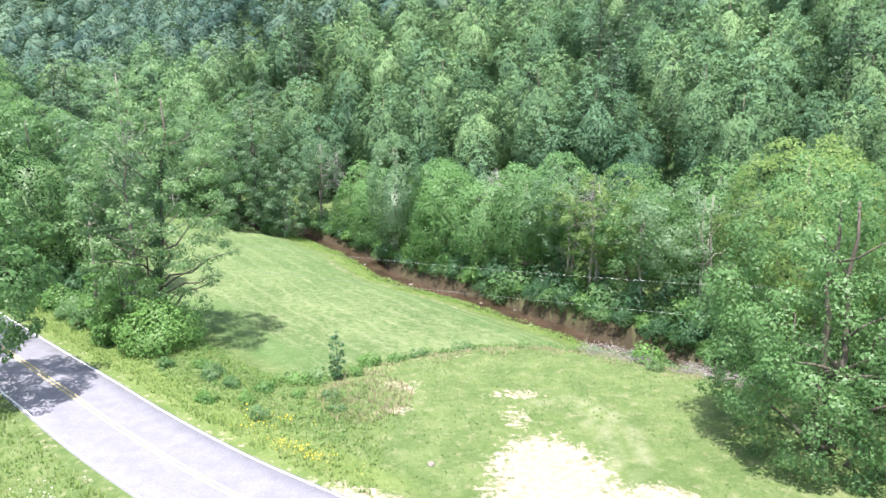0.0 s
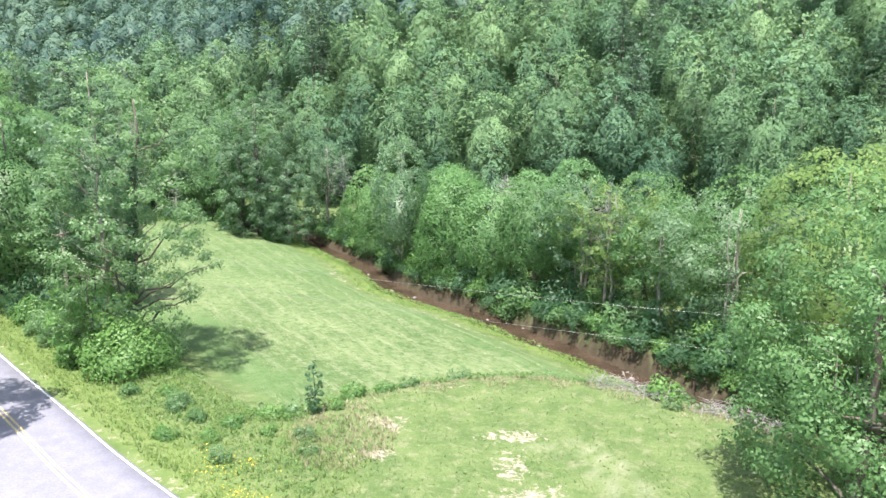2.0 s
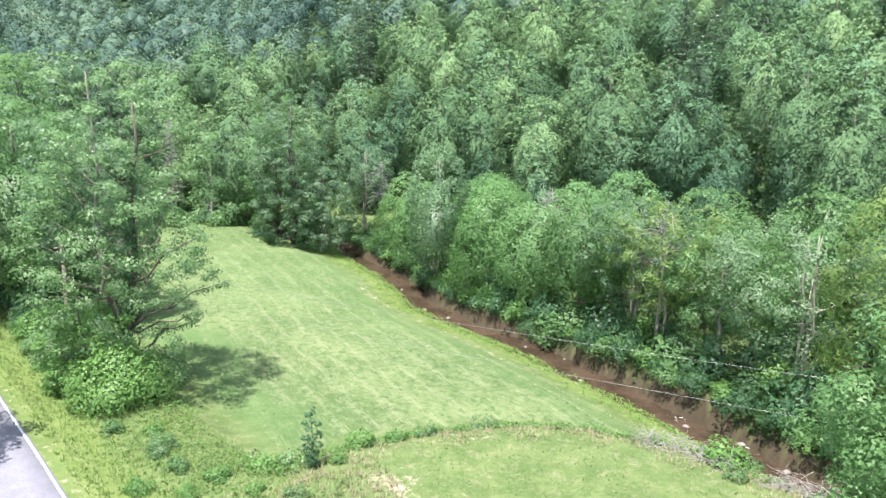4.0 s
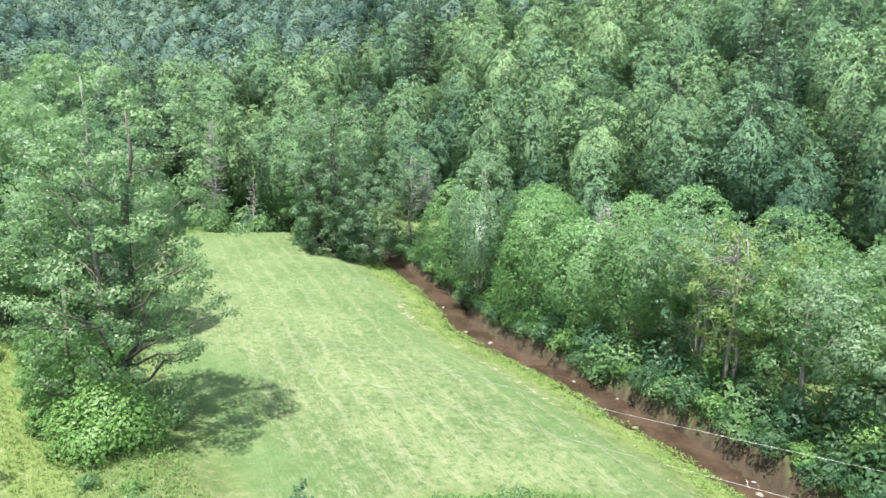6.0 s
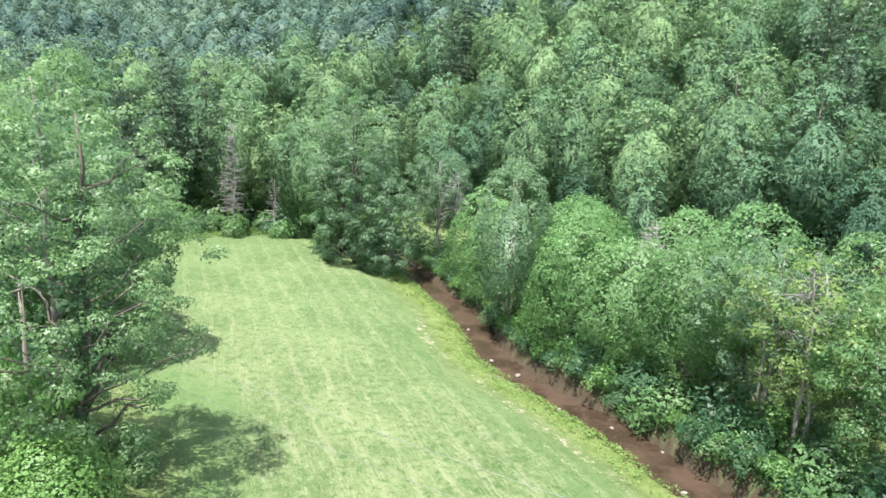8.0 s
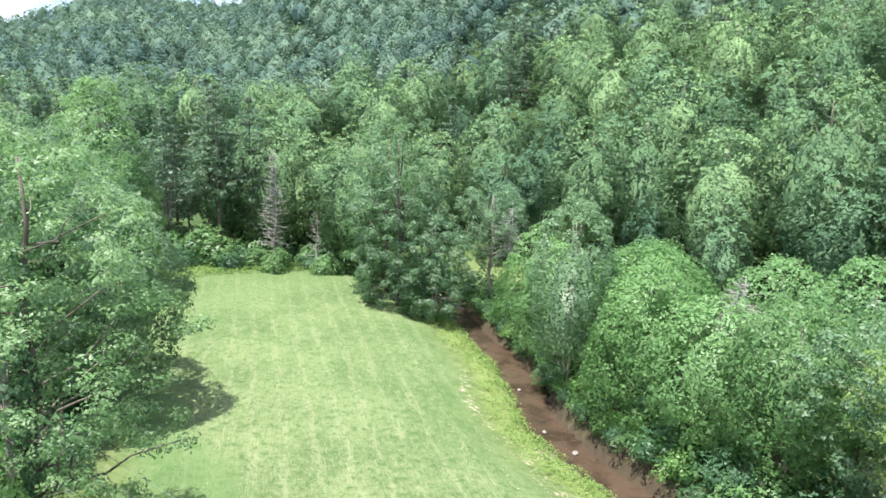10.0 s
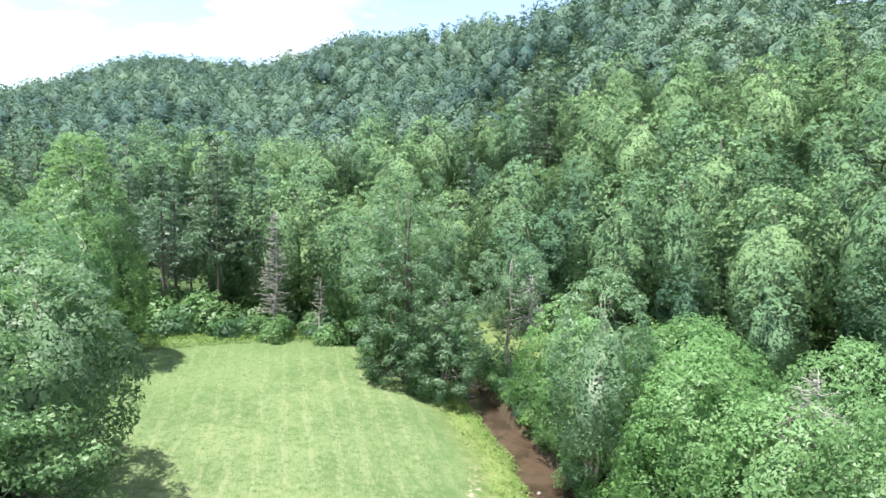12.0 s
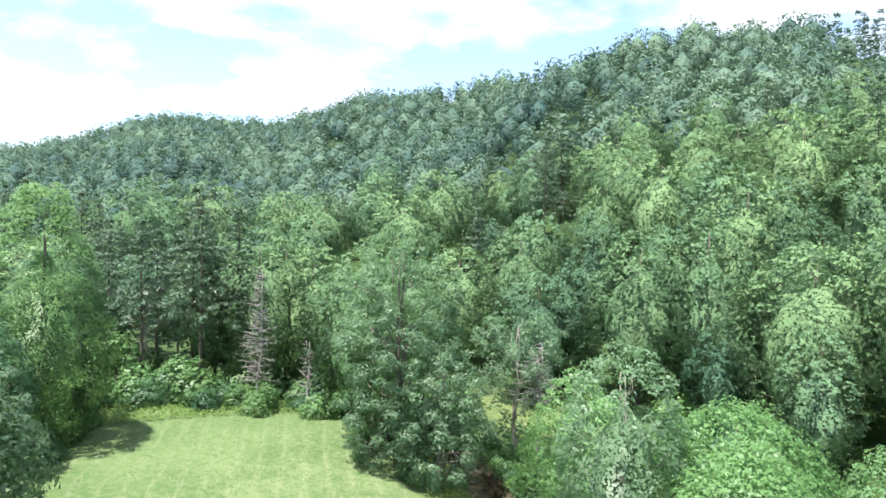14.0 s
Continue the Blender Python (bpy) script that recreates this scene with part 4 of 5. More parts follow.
# ---- woods at the end of the field and up the hill ----
def wood_templates():
    """One of each kind, kept as the first trees of the wood."""
    spots = [(-43.0, 113.0), (-47.5, 116.5), (-58.0, 113.5), (-64.0, 112.5), (-86.0, 103.5), (-80.0, 100.0)]
    kinds = [("round", G_WOODA, 19.0, 5.6, 3.0), ("round", G_WOODB, 16.5, 5.0, 2.5), ("round", G_WOODA, 20.5, 5.8, 3.0), ("column", G_WOODB, 19.5, 4.3, 3.0), ("dome", G_WOODB, 15.5, 5.2, 2.0), ("round", G_WOODA, 18.0, 6.2, 3.5)]
    made, inner = [], []
    lab = "tall leafy broadleaf tree of the hillside wood"
    for i, ((x, y), (shp, mt, H, R, base)) in enumerate(zip(spots, kinds)):
        made.append(tree("forest_tree", lab, x, y, H, R, base, 5200, 0.46, mt, shp, 110, girth=0.24, limbs=4, seed=100 + i, group="woodland trees", dome=dict(clump=0.19)))
    for i, ((x, y), (shp, mt, H, R, base)) in enumerate(zip([(-41, 120), (-52.5, 122), (-60, 121), (-67, 119), (-84, 117), (-90, 111)], kinds)):
        inner.append(tree("forest_tree", lab, x, y, H, R, H * 0.3, 2900, 0.58, mt, shp, 80, girth=0.24, limbs=2, seed=110 + i, group="woodland trees", dome=dict(clump=0.21)))
    pines = [pine("pine_tree", "dark green pine in the wood", -71.5, 110.5, 20.0, 4.3, 5.0, 120, size=0.8, tiers=15, per=190, group="woodland pines"), pine("pine_tree", "dark green pine in the wood", -76.5, 107.5, 21.0, 4.6, 8.5, 121, size=0.8, tiers=13, per=210, group="woodland pines")]
    return made, inner, pines


WOOD, INNER, PINES = wood_templates()
for m_x, m_y, m_s in ((-110.0, 118.6, 1.2), (-104.0, 124.0, 1.1), (-117.0, 114.0, 1.15), (-96.0, 121.0, 1.05), (-62.5, 108.8, 1.16), (-66.4, 111.6, 1.2), (-58.8, 110.8, 1.08), (-69.5, 106.4, 1.0)):
    copy_thing(PINES[1], Matrix.Translation((m_x, m_y, ground_z(m_x, m_y) - 0.2)) @ Matrix.Rotation(m_x, 4, "Z") @ Matrix.Diagonal((m_s, m_s, m_s, 1)))


def in_wood(x, y):
    """Where the wood stands: beyond the field's end and up the slopes."""
    dc = -side(x, y, CREEK_D)[0]
    h = hill(x, y)
    bearing = np.degrees(np.arctan2(-x, y - 46.0))
    hills = (h > 0.9) & (bearing > -58) & (bearing < 72)
    end = (bearing > 33) & (bearing < 62) & (np.hypot(x, y - 46) > 87) & (dc > -60)
    back = (dc < -23) & (bearing > -45) & (bearing < 33)
    r = np.hypot(x, y - 46)
    clear = ((bearing > 46) & (bearing < 55) & (r < 98)) | ((bearing > 15) & (bearing < 47) & (r > 112) & (r < 129))
    return (hills | end | back) & ~clear


def plant_woods():
    rng = np.random.default_rng(7)
    pts = []
    for r0, r1, gap in ((60, 118, 8.5), (118, 150, 9.0), (150, 210, 9.2), (210, 360, 9.2), (360, 700, 10.6)):
        k = int(1500 / gap)
        gx, gy = np.meshgrid(np.arange(-k, k) * gap, np.arange(-k, k) * gap)
        x = (gx + rng.uniform(-0.36, 0.36, gx.shape) * gap).ravel()
        y = (gy + rng.uniform(-0.36, 0.36, gy.shape) * gap).ravel()
        r = np.hypot(x, y - 46)
        ok = (r >= r0) & (r < r1)
        x, y, r = x[ok], y[ok], r[ok]
        b = np.degrees(np.arctan2(-x, y - 46.0))
        reach = np.interp(b, [-180, -50, -5, 20, 24, 37, 41, 80, 180], [260, 280, 320, 340, 470, 500, 640, 600, 260])
        ok = in_wood(x, y) & (r < reach + 18) & ((r < 170) | (b > -38))
        pts.append(np.stack([x[ok], y[ok], np.full(ok.sum(), gap)], 1))
    P = np.concatenate(pts)
    taken = np.array([(o.location.x, o.location.y) for o in scene.objects if o.type == "EMPTY"])
    free = np.min(np.hypot(P[:, None, 0] - taken[None, :, 0], P[:, None, 1] - taken[None, :, 1]), axis=1) > 3.6
    P = P[free]
    order = np.argsort(np.hypot(P[:, 0] + 8, P[:, 1] - 62))
    P = P[order]
    Z = height(P[:, 0], P[:, 1])
    near = 300
    for i in range(near):
        x, y, _ = P[i]
        s = rng.uniform(0.68, 1.2)
        dark = noise.noise(Vector((x * 0.035, y * 0.035, 3.0)))
        src = PINES[rng.integers(0, 2)] if (dark > 0.16 and rng.random() < 0.6) or rng.random() < 0.05 else (WOOD if i < 50 else INNER)[rng.integers(0, len(WOOD))]
        m = Matrix.Translation((x, y, Z[i] - 0.3)) @ Matrix.Rotation(rng.uniform(0, 6.28), 4, "Z") @ Matrix.Diagonal((s * rng.uniform(0.9, 1.12), s * rng.uniform(0.9, 1.12), s, 1))
        copy_thing(src, m)
    # the rest of the woods, joined
    kinds = ([], [])
    for k, (shp, H, R) in enumerate((("round", 17.5, 5.6), ("round", 18.0, 5.8), ("round", 16.0, 5.4), ("round", 15.0, 6.0), ("column", 17.5, 4.8), ("dome", 16.0, 5.4))):
        for lod, (n, sz, bumps, low, clump, sides, rings) in enumerate(((620, 0.88, 44, 0.26, 0.25, 6, 4), (370, 0.9, 32, 0.2, 0.27, 5, 3))):
            g = np.random.default_rng(200 + 10 * lod + k)
            kinds[lod].append(dome_crown(g, H, low * H, R, shp, bumps, n, sz, clump, sides, rings, soft=0.9, slim=0.6, core=0.74)[:2])
    far_pine = [pine_quads(np.random.default_rng(230), 18.5, 4.3, 3.0, 1.0, 12, 60), pine_quads(np.random.default_rng(231), 18.0, 4.2, 2.0, 1.5, 10, 34)]
    broad, tone, faces, needles, ntone = [], [], [], [], []
    for (x, y, gap), z in zip(P[near:], Z[near:]):
        a = rng.uniform(0, 6.28)
        s = rng.uniform(0.74, 1.2) * (gap / 9.0) ** 0.6
        dark = noise.noise(Vector((x * 0.022, y * 0.022, 3.0)))
        conifer = (dark > 0.22 and rng.random() < 0.7) or rng.random() < 0.02
        lod = 0 if math.hypot(x, y - 46) < 235 else 1
        Q, S = (far_pine[lod], None) if conifer else kinds[lod][rng.integers(0, 6)]
        c, sn = math.cos(a) * s, math.sin(a) * s
        W = np.stack([Q[..., 0] * c - Q[..., 1] * sn + x, Q[..., 0] * sn + Q[..., 1] * c + y, Q[..., 2] * s * (0.9 if gap > 9 else 1) + z], -1)
        stand = float(np.interp(math.degrees(math.atan2(-x, y - 46)), [-20, 5, 16, 50], [0.12, 0.08, -0.08, -0.06]))
        t = np.full(len(Q), np.clip(0.47 + stand + 0.75 * noise.noise(Vector((x * 0.018, y * 0.018, 9.0))) + rng.uniform(-0.42, 0.42), 0, 1))
        (needles if conifer else broad).append(W)
        if not conifer:
            c, sn = math.cos(a), math.sin(a)
            faces.append(np.stack([S[..., 0] * c - S[..., 1] * sn, S[..., 0] * sn + S[..., 1] * c, S[..., 2]], -1))
        (ntone if conifer else tone).append(t)
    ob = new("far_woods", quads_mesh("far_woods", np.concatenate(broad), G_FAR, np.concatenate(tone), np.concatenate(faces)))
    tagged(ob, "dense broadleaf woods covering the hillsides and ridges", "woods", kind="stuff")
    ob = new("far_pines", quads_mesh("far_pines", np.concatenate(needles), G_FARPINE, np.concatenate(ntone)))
    tagged(ob, "dark pines scattered through the hillside woods", "woods", kind="stuff")


plant_woods()


# ---- shrubs, weeds and grass ----
def shrub_row(templates, spots, rng, lo=0.7, hi=1.25):
    for i, (x, y) in enumerate(spots):
        s = rng.uniform(lo, hi)
        src = templates[i % len(templates)]
        m = Matrix.Translation((x, y, ground_z(x, y) - 0.08)) @ Matrix.Rotation(rng.uniform(0, 6.28), 4, "Z") @ Matrix.Diagonal((s * rng.uniform(0.85, 1.2), s * rng.uniform(0.85, 1.2), s, 1))
        copy_thing(src, m)


def along(line, a, b, step, off, rng, jitter=0.8):
    """Places beside a line of the plan, between the runs a and b (shares of its length)."""
    d = np.gradient(line, axis=0)
    d /= np.linalg.norm(d, axis=1)[:, None]
    run = np.concatenate([[0], np.cumsum(np.linalg.norm(np.diff(line, axis=0), axis=1))])
    at = np.arange(a, b, step)
    at = at + rng.uniform(-0.3, 0.3, len(at)) * step
    x, y = np.interp(at, run, line[:, 0]), np.interp(at, run, line[:, 1])
    nx, ny = -np.interp(at, run, d[:, 1]), np.interp(at, run, d[:, 0])
    o = off + rng.uniform(-jitter, jitter, len(at))
    return np.stack([x + nx * o, y + ny * o], 1)


def plant_shrubs():
    rng = np.random.default_rng(31)
    G = "undergrowth on the creek bank"
    bank = [shrub("bank_shrub", "leafy green shrub overhanging the creek bank", 9.6, 69.0, 3.0, 2.3, 780, 0.370, G_DARK, 301, group=G),
            shrub("bank_shrub", "leafy green shrub overhanging the creek bank", 17.6, 60.2, 2.3, 2.4, 780, 0.372, G_MID, 302, group=G),
            shrub("bank_shrub", "leafy green shrub overhanging the creek bank", 4.0, 74.2, 3.6, 2.2, 780, 0.370, G_DARK, 303, group=G),
            shrub("bank_shrub", "leafy green shrub overhanging the creek bank", -1.0, 79.0, 2.6, 2.0, 780, 0.34, G_BUSH, 304, group=G)]
    length = float(np.sum(np.linalg.norm(np.diff(CREEK_D, axis=0), axis=1)))
    shrub_row(bank, along(CREEK_D, 44, length - 62, 1.8, 1.75, rng, 0.35), rng, 0.35, 0.75)
    shrub_row(bank, along(CREEK_D, 40, length - 60, 3.0, 4.6, rng, 1.0), rng, 0.9, 1.5)
    shrub_row([bank[2], bank[0]], along(CREEK_D, 44, length - 66, 7.5, 8.5, rng, 1.5), rng, 0.7, 1.2)
    shrub_row(bank, along(CREEK_D, 44, length - 60, 6.0, 15.5, rng, 1.8), rng, 1.0, 1.6)
    shrub_row([bank[1], bank[3]], along(CREEK_D, 44, length - 60, 4.4, 18.5, rng, 2.0), rng, 1.1, 1.9)
    shrub_row([bank[3], bank[0], bank[2]], along(CREEK_D, 44, length - 60, 4.2, 22.0, rng, 2.0), rng, 1.3, 2.2)
    # end of the field and under the row of trees
    E = "brush along the field edge"
    edge = [shrub("field_shrub", "light green bushy shrub at the end of the field", -52.0, 106.8, 3.4, 2.0, 650, 0.48, G_MID, 311, group=E),
            shrub("field_shrub", "light green bushy shrub at the end of the field", -46.0, 109.4, 3.0, 2.2, 650, 0.48, G_LIGHT, 312, group=E),
            shrub("field_shrub", "dark green bushy shrub at the end of the field", -57.5, 104.6, 2.6, 2.2, 650, 0.48, G_DARK, 313, group=E)]
    line = dense(np.array([(-67, 98), (-62, 101.5), (-55, 105.5), (-49, 108.6), (-42, 109.2), (-37.5, 107)], float), 2)
    shrub_row(edge, along(line, 0, 38, 2.6, 2.6, rng, 1.0), rng, 0.4, 1.3)
    shrub_row(edge, along(line, 0, 38, 2.8, 5.4, rng, 1.2), rng, 0.8, 1.9)
    shrub_row(edge + bank[2:3], along(line, 0, 38, 3.4, 9.0, rng, 1.4), rng, 1.2, 2.4)
    left = dense(np.array([(-66, 97.5), (-61, 91), (-56, 84), (-51.5, 77.5), (-46, 71.5), (-38, 65), (-33, 59.5), (-29, 56)], float), 2)
    shrub_row([edge[2], bank[0], bank[2]], along(left, 2, 56, 2.4, -0.4, rng, 1.0), rng, 0.55, 1.0)
    shrub_row([edge[2], bank[2]], along(left, 0, 54, 3.0, -3.2, rng, 1.0), rng, 0.9, 1.5)
    # brush between road and field
    R = "roadside brush"
    shrub("roadside_bush", "big round bright green bush below the tall tree", -20.8, 46.4, 4.2, 2.9, 11000, 0.23, G_BUSH, 321, lobes=44, group=R)
    side_b = [shrub("roadside_bush", "tangled green roadside bush", -25.2, 47.6, 2.2, 1.7, 1700, 0.26, G_BUSH, 322, group=R), shrub("roadside_bush", "tangled green roadside bush", -28.4, 50.6, 2.8, 1.8, 1700, 0.26, G_LACY, 323, group=R),
              shrub("roadside_bush", "tangled green roadside bush", -23.0, 49.0, 2.2, 1.6, 1500, 0.26, G_MID, 324, group=R)]
    shrub_row(side_b, [(-27.0, 52.6), (-31.0, 53.0), (-30.2, 56.0), (-33.5, 55.5), (-35.5, 58.0), (-37.0, 53.6), (-25.4, 51.9), (-21.2, 51.8)], rng, 0.7, 1.15)
    shrub_row(side_b, [(-16.8, 43.0), (-15.2, 41.2), (-13.4, 39.6), (-11.8, 37.6), (-10.4, 35.4), (-18.8, 42.6), (-14.2, 37.6)], rng, 0.28, 0.48)
    # weeds on the bank of the lay-by
    W = "weeds on the lay-by bank"
    weed = [shrub("weed_clump", "knee-high green weed clump", -5.6, 43.9, 1.2, 0.9, 420, 0.22, G_BUSH, 331, 9, group=W), shrub("weed_clump", "knee-high green weed clump", -8.2, 41.6, 1.3, 1.0, 420, 0.22, G_LACY, 332, 9, group=W)]
    shrub_row(weed, [(-4.0, 45.2), (-2.6, 46.0), (-1.0, 47.4), (0.3, 47.8), (2.0, 48.4), (6.4, 48.9), (9.6, 47.2), (12.4, 47.0), (13.2, 45.6), (14.0, 46.6), (-9.6, 41.0), (-10.6, 42.2),
                     (-9.0, 38.6), (-7.0, 38.4), (-6.2, 41.8), (12.9, 44.2), (11.9, 48.4), (8.4, 50.2), (15.6, 47.2), (-6.4, 36.6), (-11.2, 39.4)], rng, 0.4, 0.9)
    shrub_row(weed, [(12.6, 46.0), (13.6, 47.4)], rng, 1.5, 1.7)
    shrub_row([bank[0], edge[0]], [(-27.0, 99.0), (-34.6, 100.4), (-36.8, 103.2), (-29.0, 99.6)], rng, 0.5, 0.9)
    # weeds and small brush across the road
    shrub_row(side_b, [(-26.6, 32.4), (-23.0, 28.6), (-29.0, 34.0), (-21.4, 27.2)], rng, 0.4, 0.8)


plant_shrubs()
tree("sapling", "slim dark green young tree on the lay-by bank", -7.3, 41.2, 3.5, 0.52, 0.3, 1500, 0.16, G_DARK, "column", 22, 0.4, 0.7, BARK, 0.04, 1, 4, 351)


def blades(name, label, x, y, high, mat, rng, per=3, wide=0.035, flat=0.0, category="grass"):
    """Tufts of narrow blades, joined."""
    n = len(x)
    z = height(x, y)
    X, Y, Z = np.repeat(x, per), np.repeat(y, per), np.repeat(z, per)
    h = np.repeat(high * rng.uniform(0.6, 1.3, n), per) * rng.uniform(0.6, 1.1, n * per)
    a = rng.uniform(0, 2 * np.pi, n * per)
    lean = rng.uniform(0.15, 0.7, n * per) + flat
    dx, dy = np.cos(a), np.sin(a)
    w = wide * rng.uniform(0.6, 1.6, n * per) * (h / high) ** 0.3
    X, Y = X + dx * 0.05, Y + dy * 0.05
    A = np.stack([X - dy * w, Y + dx * w, Z - 0.03], 1)
    B = np.stack([X + dy * w, Y - dx * w, Z - 0.03], 1)
    T = np.stack([X + dx * h * lean, Y + dy * h * lean, Z + h * np.sqrt(np.clip(1.1 - lean ** 2, 0.03, 1))], 1)
    tone = np.repeat(np.clip(rng.uniform(0, 1, n), 0, 1), per)
    ob = new(name, quads_mesh(name, np.stack([A, B, T], 1), mat, tone))
    return tagged(ob, label, category, kind="stuff")


def weeds(name, label, x, y, high, mat, rng, per=5, size=0.16, category="weeds"):
    """Low leafy growth: small leaves at many heights, in uneven swells; joined."""
    n = len(x)
    swell = np.array([0.65 + 0.7 * noise.noise(Vector((a * 0.6, b * 0.6, 4.0))) for a, b in zip(x, y)])
    h = high * np.clip(swell, 0.15, 1.4)
    X, Y, Hh = np.repeat(x, per), np.repeat(y, per), np.repeat(h, per)
    Z = np.repeat(height(x, y), per)
    m = n * per
    w = rng.random(m) ** 0.7
    P = np.stack([X + rng.normal(0, 0.13, m), Y + rng.normal(0, 0.13, m), Z + 0.03 + w * Hh], 1)
    Nm = np.array([0, 0, 0.8]) + rng.normal(size=(m, 3)) * 0.5
    Q = leaf_tris(rng, P, Nm, size * rng.uniform(0.6, 1.4, m), 0.4)
    tone = np.repeat(np.clip(0.5 + 0.5 * (swell - 0.65) + rng.uniform(-0.3, 0.3, n), 0, 1), per)
    return tagged(new(name, quads_mesh(name, Q, mat, tone)), label, category, kind="stuff")


def scatter(rng, n, box, keep):
    x, y = rng.uniform(box[0], box[1], n), rng.uniform(box[2], box[3], n)
    ok = keep(x, y)
    return x[ok], y[ok]


def plant_grass():
    rng = np.random.default_rng(41)
    dcf = lambda x, y: -side(x, y, CREEK_D)[0]
    dbf = lambda x, y: side(x, y, BANK_D)[0]
    drf = lambda x, y: np.abs(side(x, y, ROAD_D)[0])
    # mown field
    x, y = scatter(rng, 36000, (-64, 16, 46, 112), lambda x, y: (dcf(x, y) > 4.5) & (dbf(x, y) > 2.5) & (np.hypot(x + 20, y - 73) < 56))
    blades("field_grass", "short mown green grass of the hay field", x, y, 0.05, G_BLADE, rng, 2, 0.045, 0.3)
    # hay left lying in lines
    u = rng.uniform(-60, 60, 110000)
    k = np.round(rng.uniform(-30, 30, 110000)) * 1.9 + rng.normal(0, 0.10, 110000)
    c, s = math.cos(radians(37.5)), math.sin(radians(37.5))
    k = k + 0.5 * np.sin(u * 0.11)
    x, y = -20 + k * c - u * s, 73 + k * s + u * c
    gaps = np.array([noise.noise(Vector((a * 0.22, b * 0.22, 1.0))) for a, b in zip(x, y)])
    ok = (dcf(x, y) > 6) & (dbf(x, y) > 3.8) & (np.hypot(x + 20, y - 73) < 52) & (gaps > -0.08)
    blades("hay_wisps", "pale cut hay lying in thin lines", x[ok], y[ok], 0.10, G_HAY, rng, 2, 0.032, 0.6)
    # taller growth on the creek's bank and the field's fringe
    patchy = lambda x, y: np.array([noise.noise(Vector((a * 0.28, b * 0.28, 2.0))) for a, b in zip(x, y)])
    x, y = scatter(rng, 90000, (-40, 30, 40, 112), lambda x, y: (dcf(x, y) > 1.6) & (dcf(x, y) < 2.4 + 3.4 * rng.random(len(x)) ** 1.6) & (dbf(x, y) > 0))
    ok = patchy(x, y) > rng.uniform(-0.9, 0.05, len(x))
    x, y = x[ok], y[ok]
    weeds("bank_weeds", "bright yellow-green weeds along the creek bank", x, y, 0.5, G_WEED, rng, 6, 0.17)
    x, y = scatter(rng, 60000, (-40, 30, 40, 114), lambda x, y: (dcf(x, y) < -1.3) & (dcf(x, y) > -3.4))
    weeds("far_bank_weeds", "low green growth on the far bank of the creek", x, y, 0.9, G_BANK, rng, 8, 0.42)
    x, y = scatter(rng, 30000, (-70, -34, 70, 114), lambda x, y: (np.hypot(x + 20, y - 73) > 46) & (np.hypot(x + 20, y - 73) < 54) & (dcf(x, y) > 3))
    weeds("fringe_weeds", "long grass and weeds at the end of the field", x, y, 0.6, G_WEED, rng, 4, 0.2)
    # verge and lay-by
    x, y = scatter(rng, 46000, (-60, 30, 16, 64), lambda x, y: (drf(x, y) > 3.9) & (dbf(x, y) < 3.2) & ~((np.hypot((x - 6) / 4.8, (y - 30.5) / 4.2) < 1)) & (drf(x, y) < 40))
    blades("verge_grass", "rough green grass of the verge and lay-by", x, y, 0.08, G_BLADE, rng, 2, 0.045, 0.2)
    x, y = scatter(rng, 26000, (-44, -3, 26, 62), lambda x, y: (drf(x, y) > 3.2) & (dbf(x, y) < 4.5) & (x * 0.62 + y * 0.78 < 28.5 + 2 * np.sin(x)) & (drf(x, y) < 11))
    blades("verge_long_grass", "uncut yellow-green grass beside the road", x, y, 0.26, G_VERGE, rng, 3, 0.03, 0.15)
    x, y = scatter(rng, 15000, (-44, -5, 28, 66), lambda x, y: (drf(x, y) > 4.6 + rng.random(len(x)) ** 2 * 6) & (dbf(x, y) < 2.2) & (x * 0.62 + y * 0.78 < 26.6 + 2 * np.sin(x)))
    weeds("roadside_weeds", "tangled green weeds between road and field", x, y, 0.5, G_HERB, rng, 6, 0.14)
    # dry rim
    x, y = scatter(rng, 8500, (-10, 22, 34, 52), lambda x, y: (dbf(x, y) > -1.2 + 0.6 * np.sin(x * 1.7)) & (dbf(x, y) < 0.9 + 0.6 * np.sin(x * 2.3)) & (x > -8.5))
    blades("dry_grass", "tan dry grass on the rim of the lay-by", x, y, 0.30, G_STRAW, rng, 5, 0.014, 0.25)
    x, y = scatter(rng, 1700, (-9, 0, 34, 43), lambda x, y: (np.hypot((x + 5.0) / 2.8, (y - 38.4) / 3.6) < 1))
    blades("dry_grass", "tan dry grass on the slope of the lay-by", x, y, 0.32, G_STRAW, rng, 4, 0.02)
    x, y = scatter(rng, 30000, (-12, 24, 34, 54), lambda x, y: (dbf(x, y) > 0.2) & (dbf(x, y) < 2.6 + 0.8 * np.sin(x * 1.3)) & (x > -11))
    weeds("rim_weeds", "green weeds below the rim of the lay-by", x, y, 0.5, G_HERB, rng, 4, 0.15)
    # flowers
    x, y = rng.normal(-6.9, 1.1, 90), rng.normal(31.2, 0.35, 90)
    y = 31.2 - (x + 6.9) * 0.5 + rng.normal(0, 0.4, 90)
    weeds("yellow_flowers", "bright yellow wildflowers on the verge", x, y, 0.6, G_GOLD, rng, 3, 0.11, category="flowers")
    x, y = rng.normal(-9.4, 0.9, 60), rng.normal(34.6, 0.6, 60)
    weeds("yellow_flowers", "scattered yellow wildflowers among weeds", x, y, 0.9, G_GOLD, rng, 2, 0.12, category="flowers")
    x, y = rng.normal(-17.4, 0.8, 60), rng.normal(26.6, 0.6, 60)
    weeds("white_flowers", "small white wildflowers beside the road", x, y, 0.5, G_WHITE, rng, 1, 0.12, category="flowers")


plant_grass()


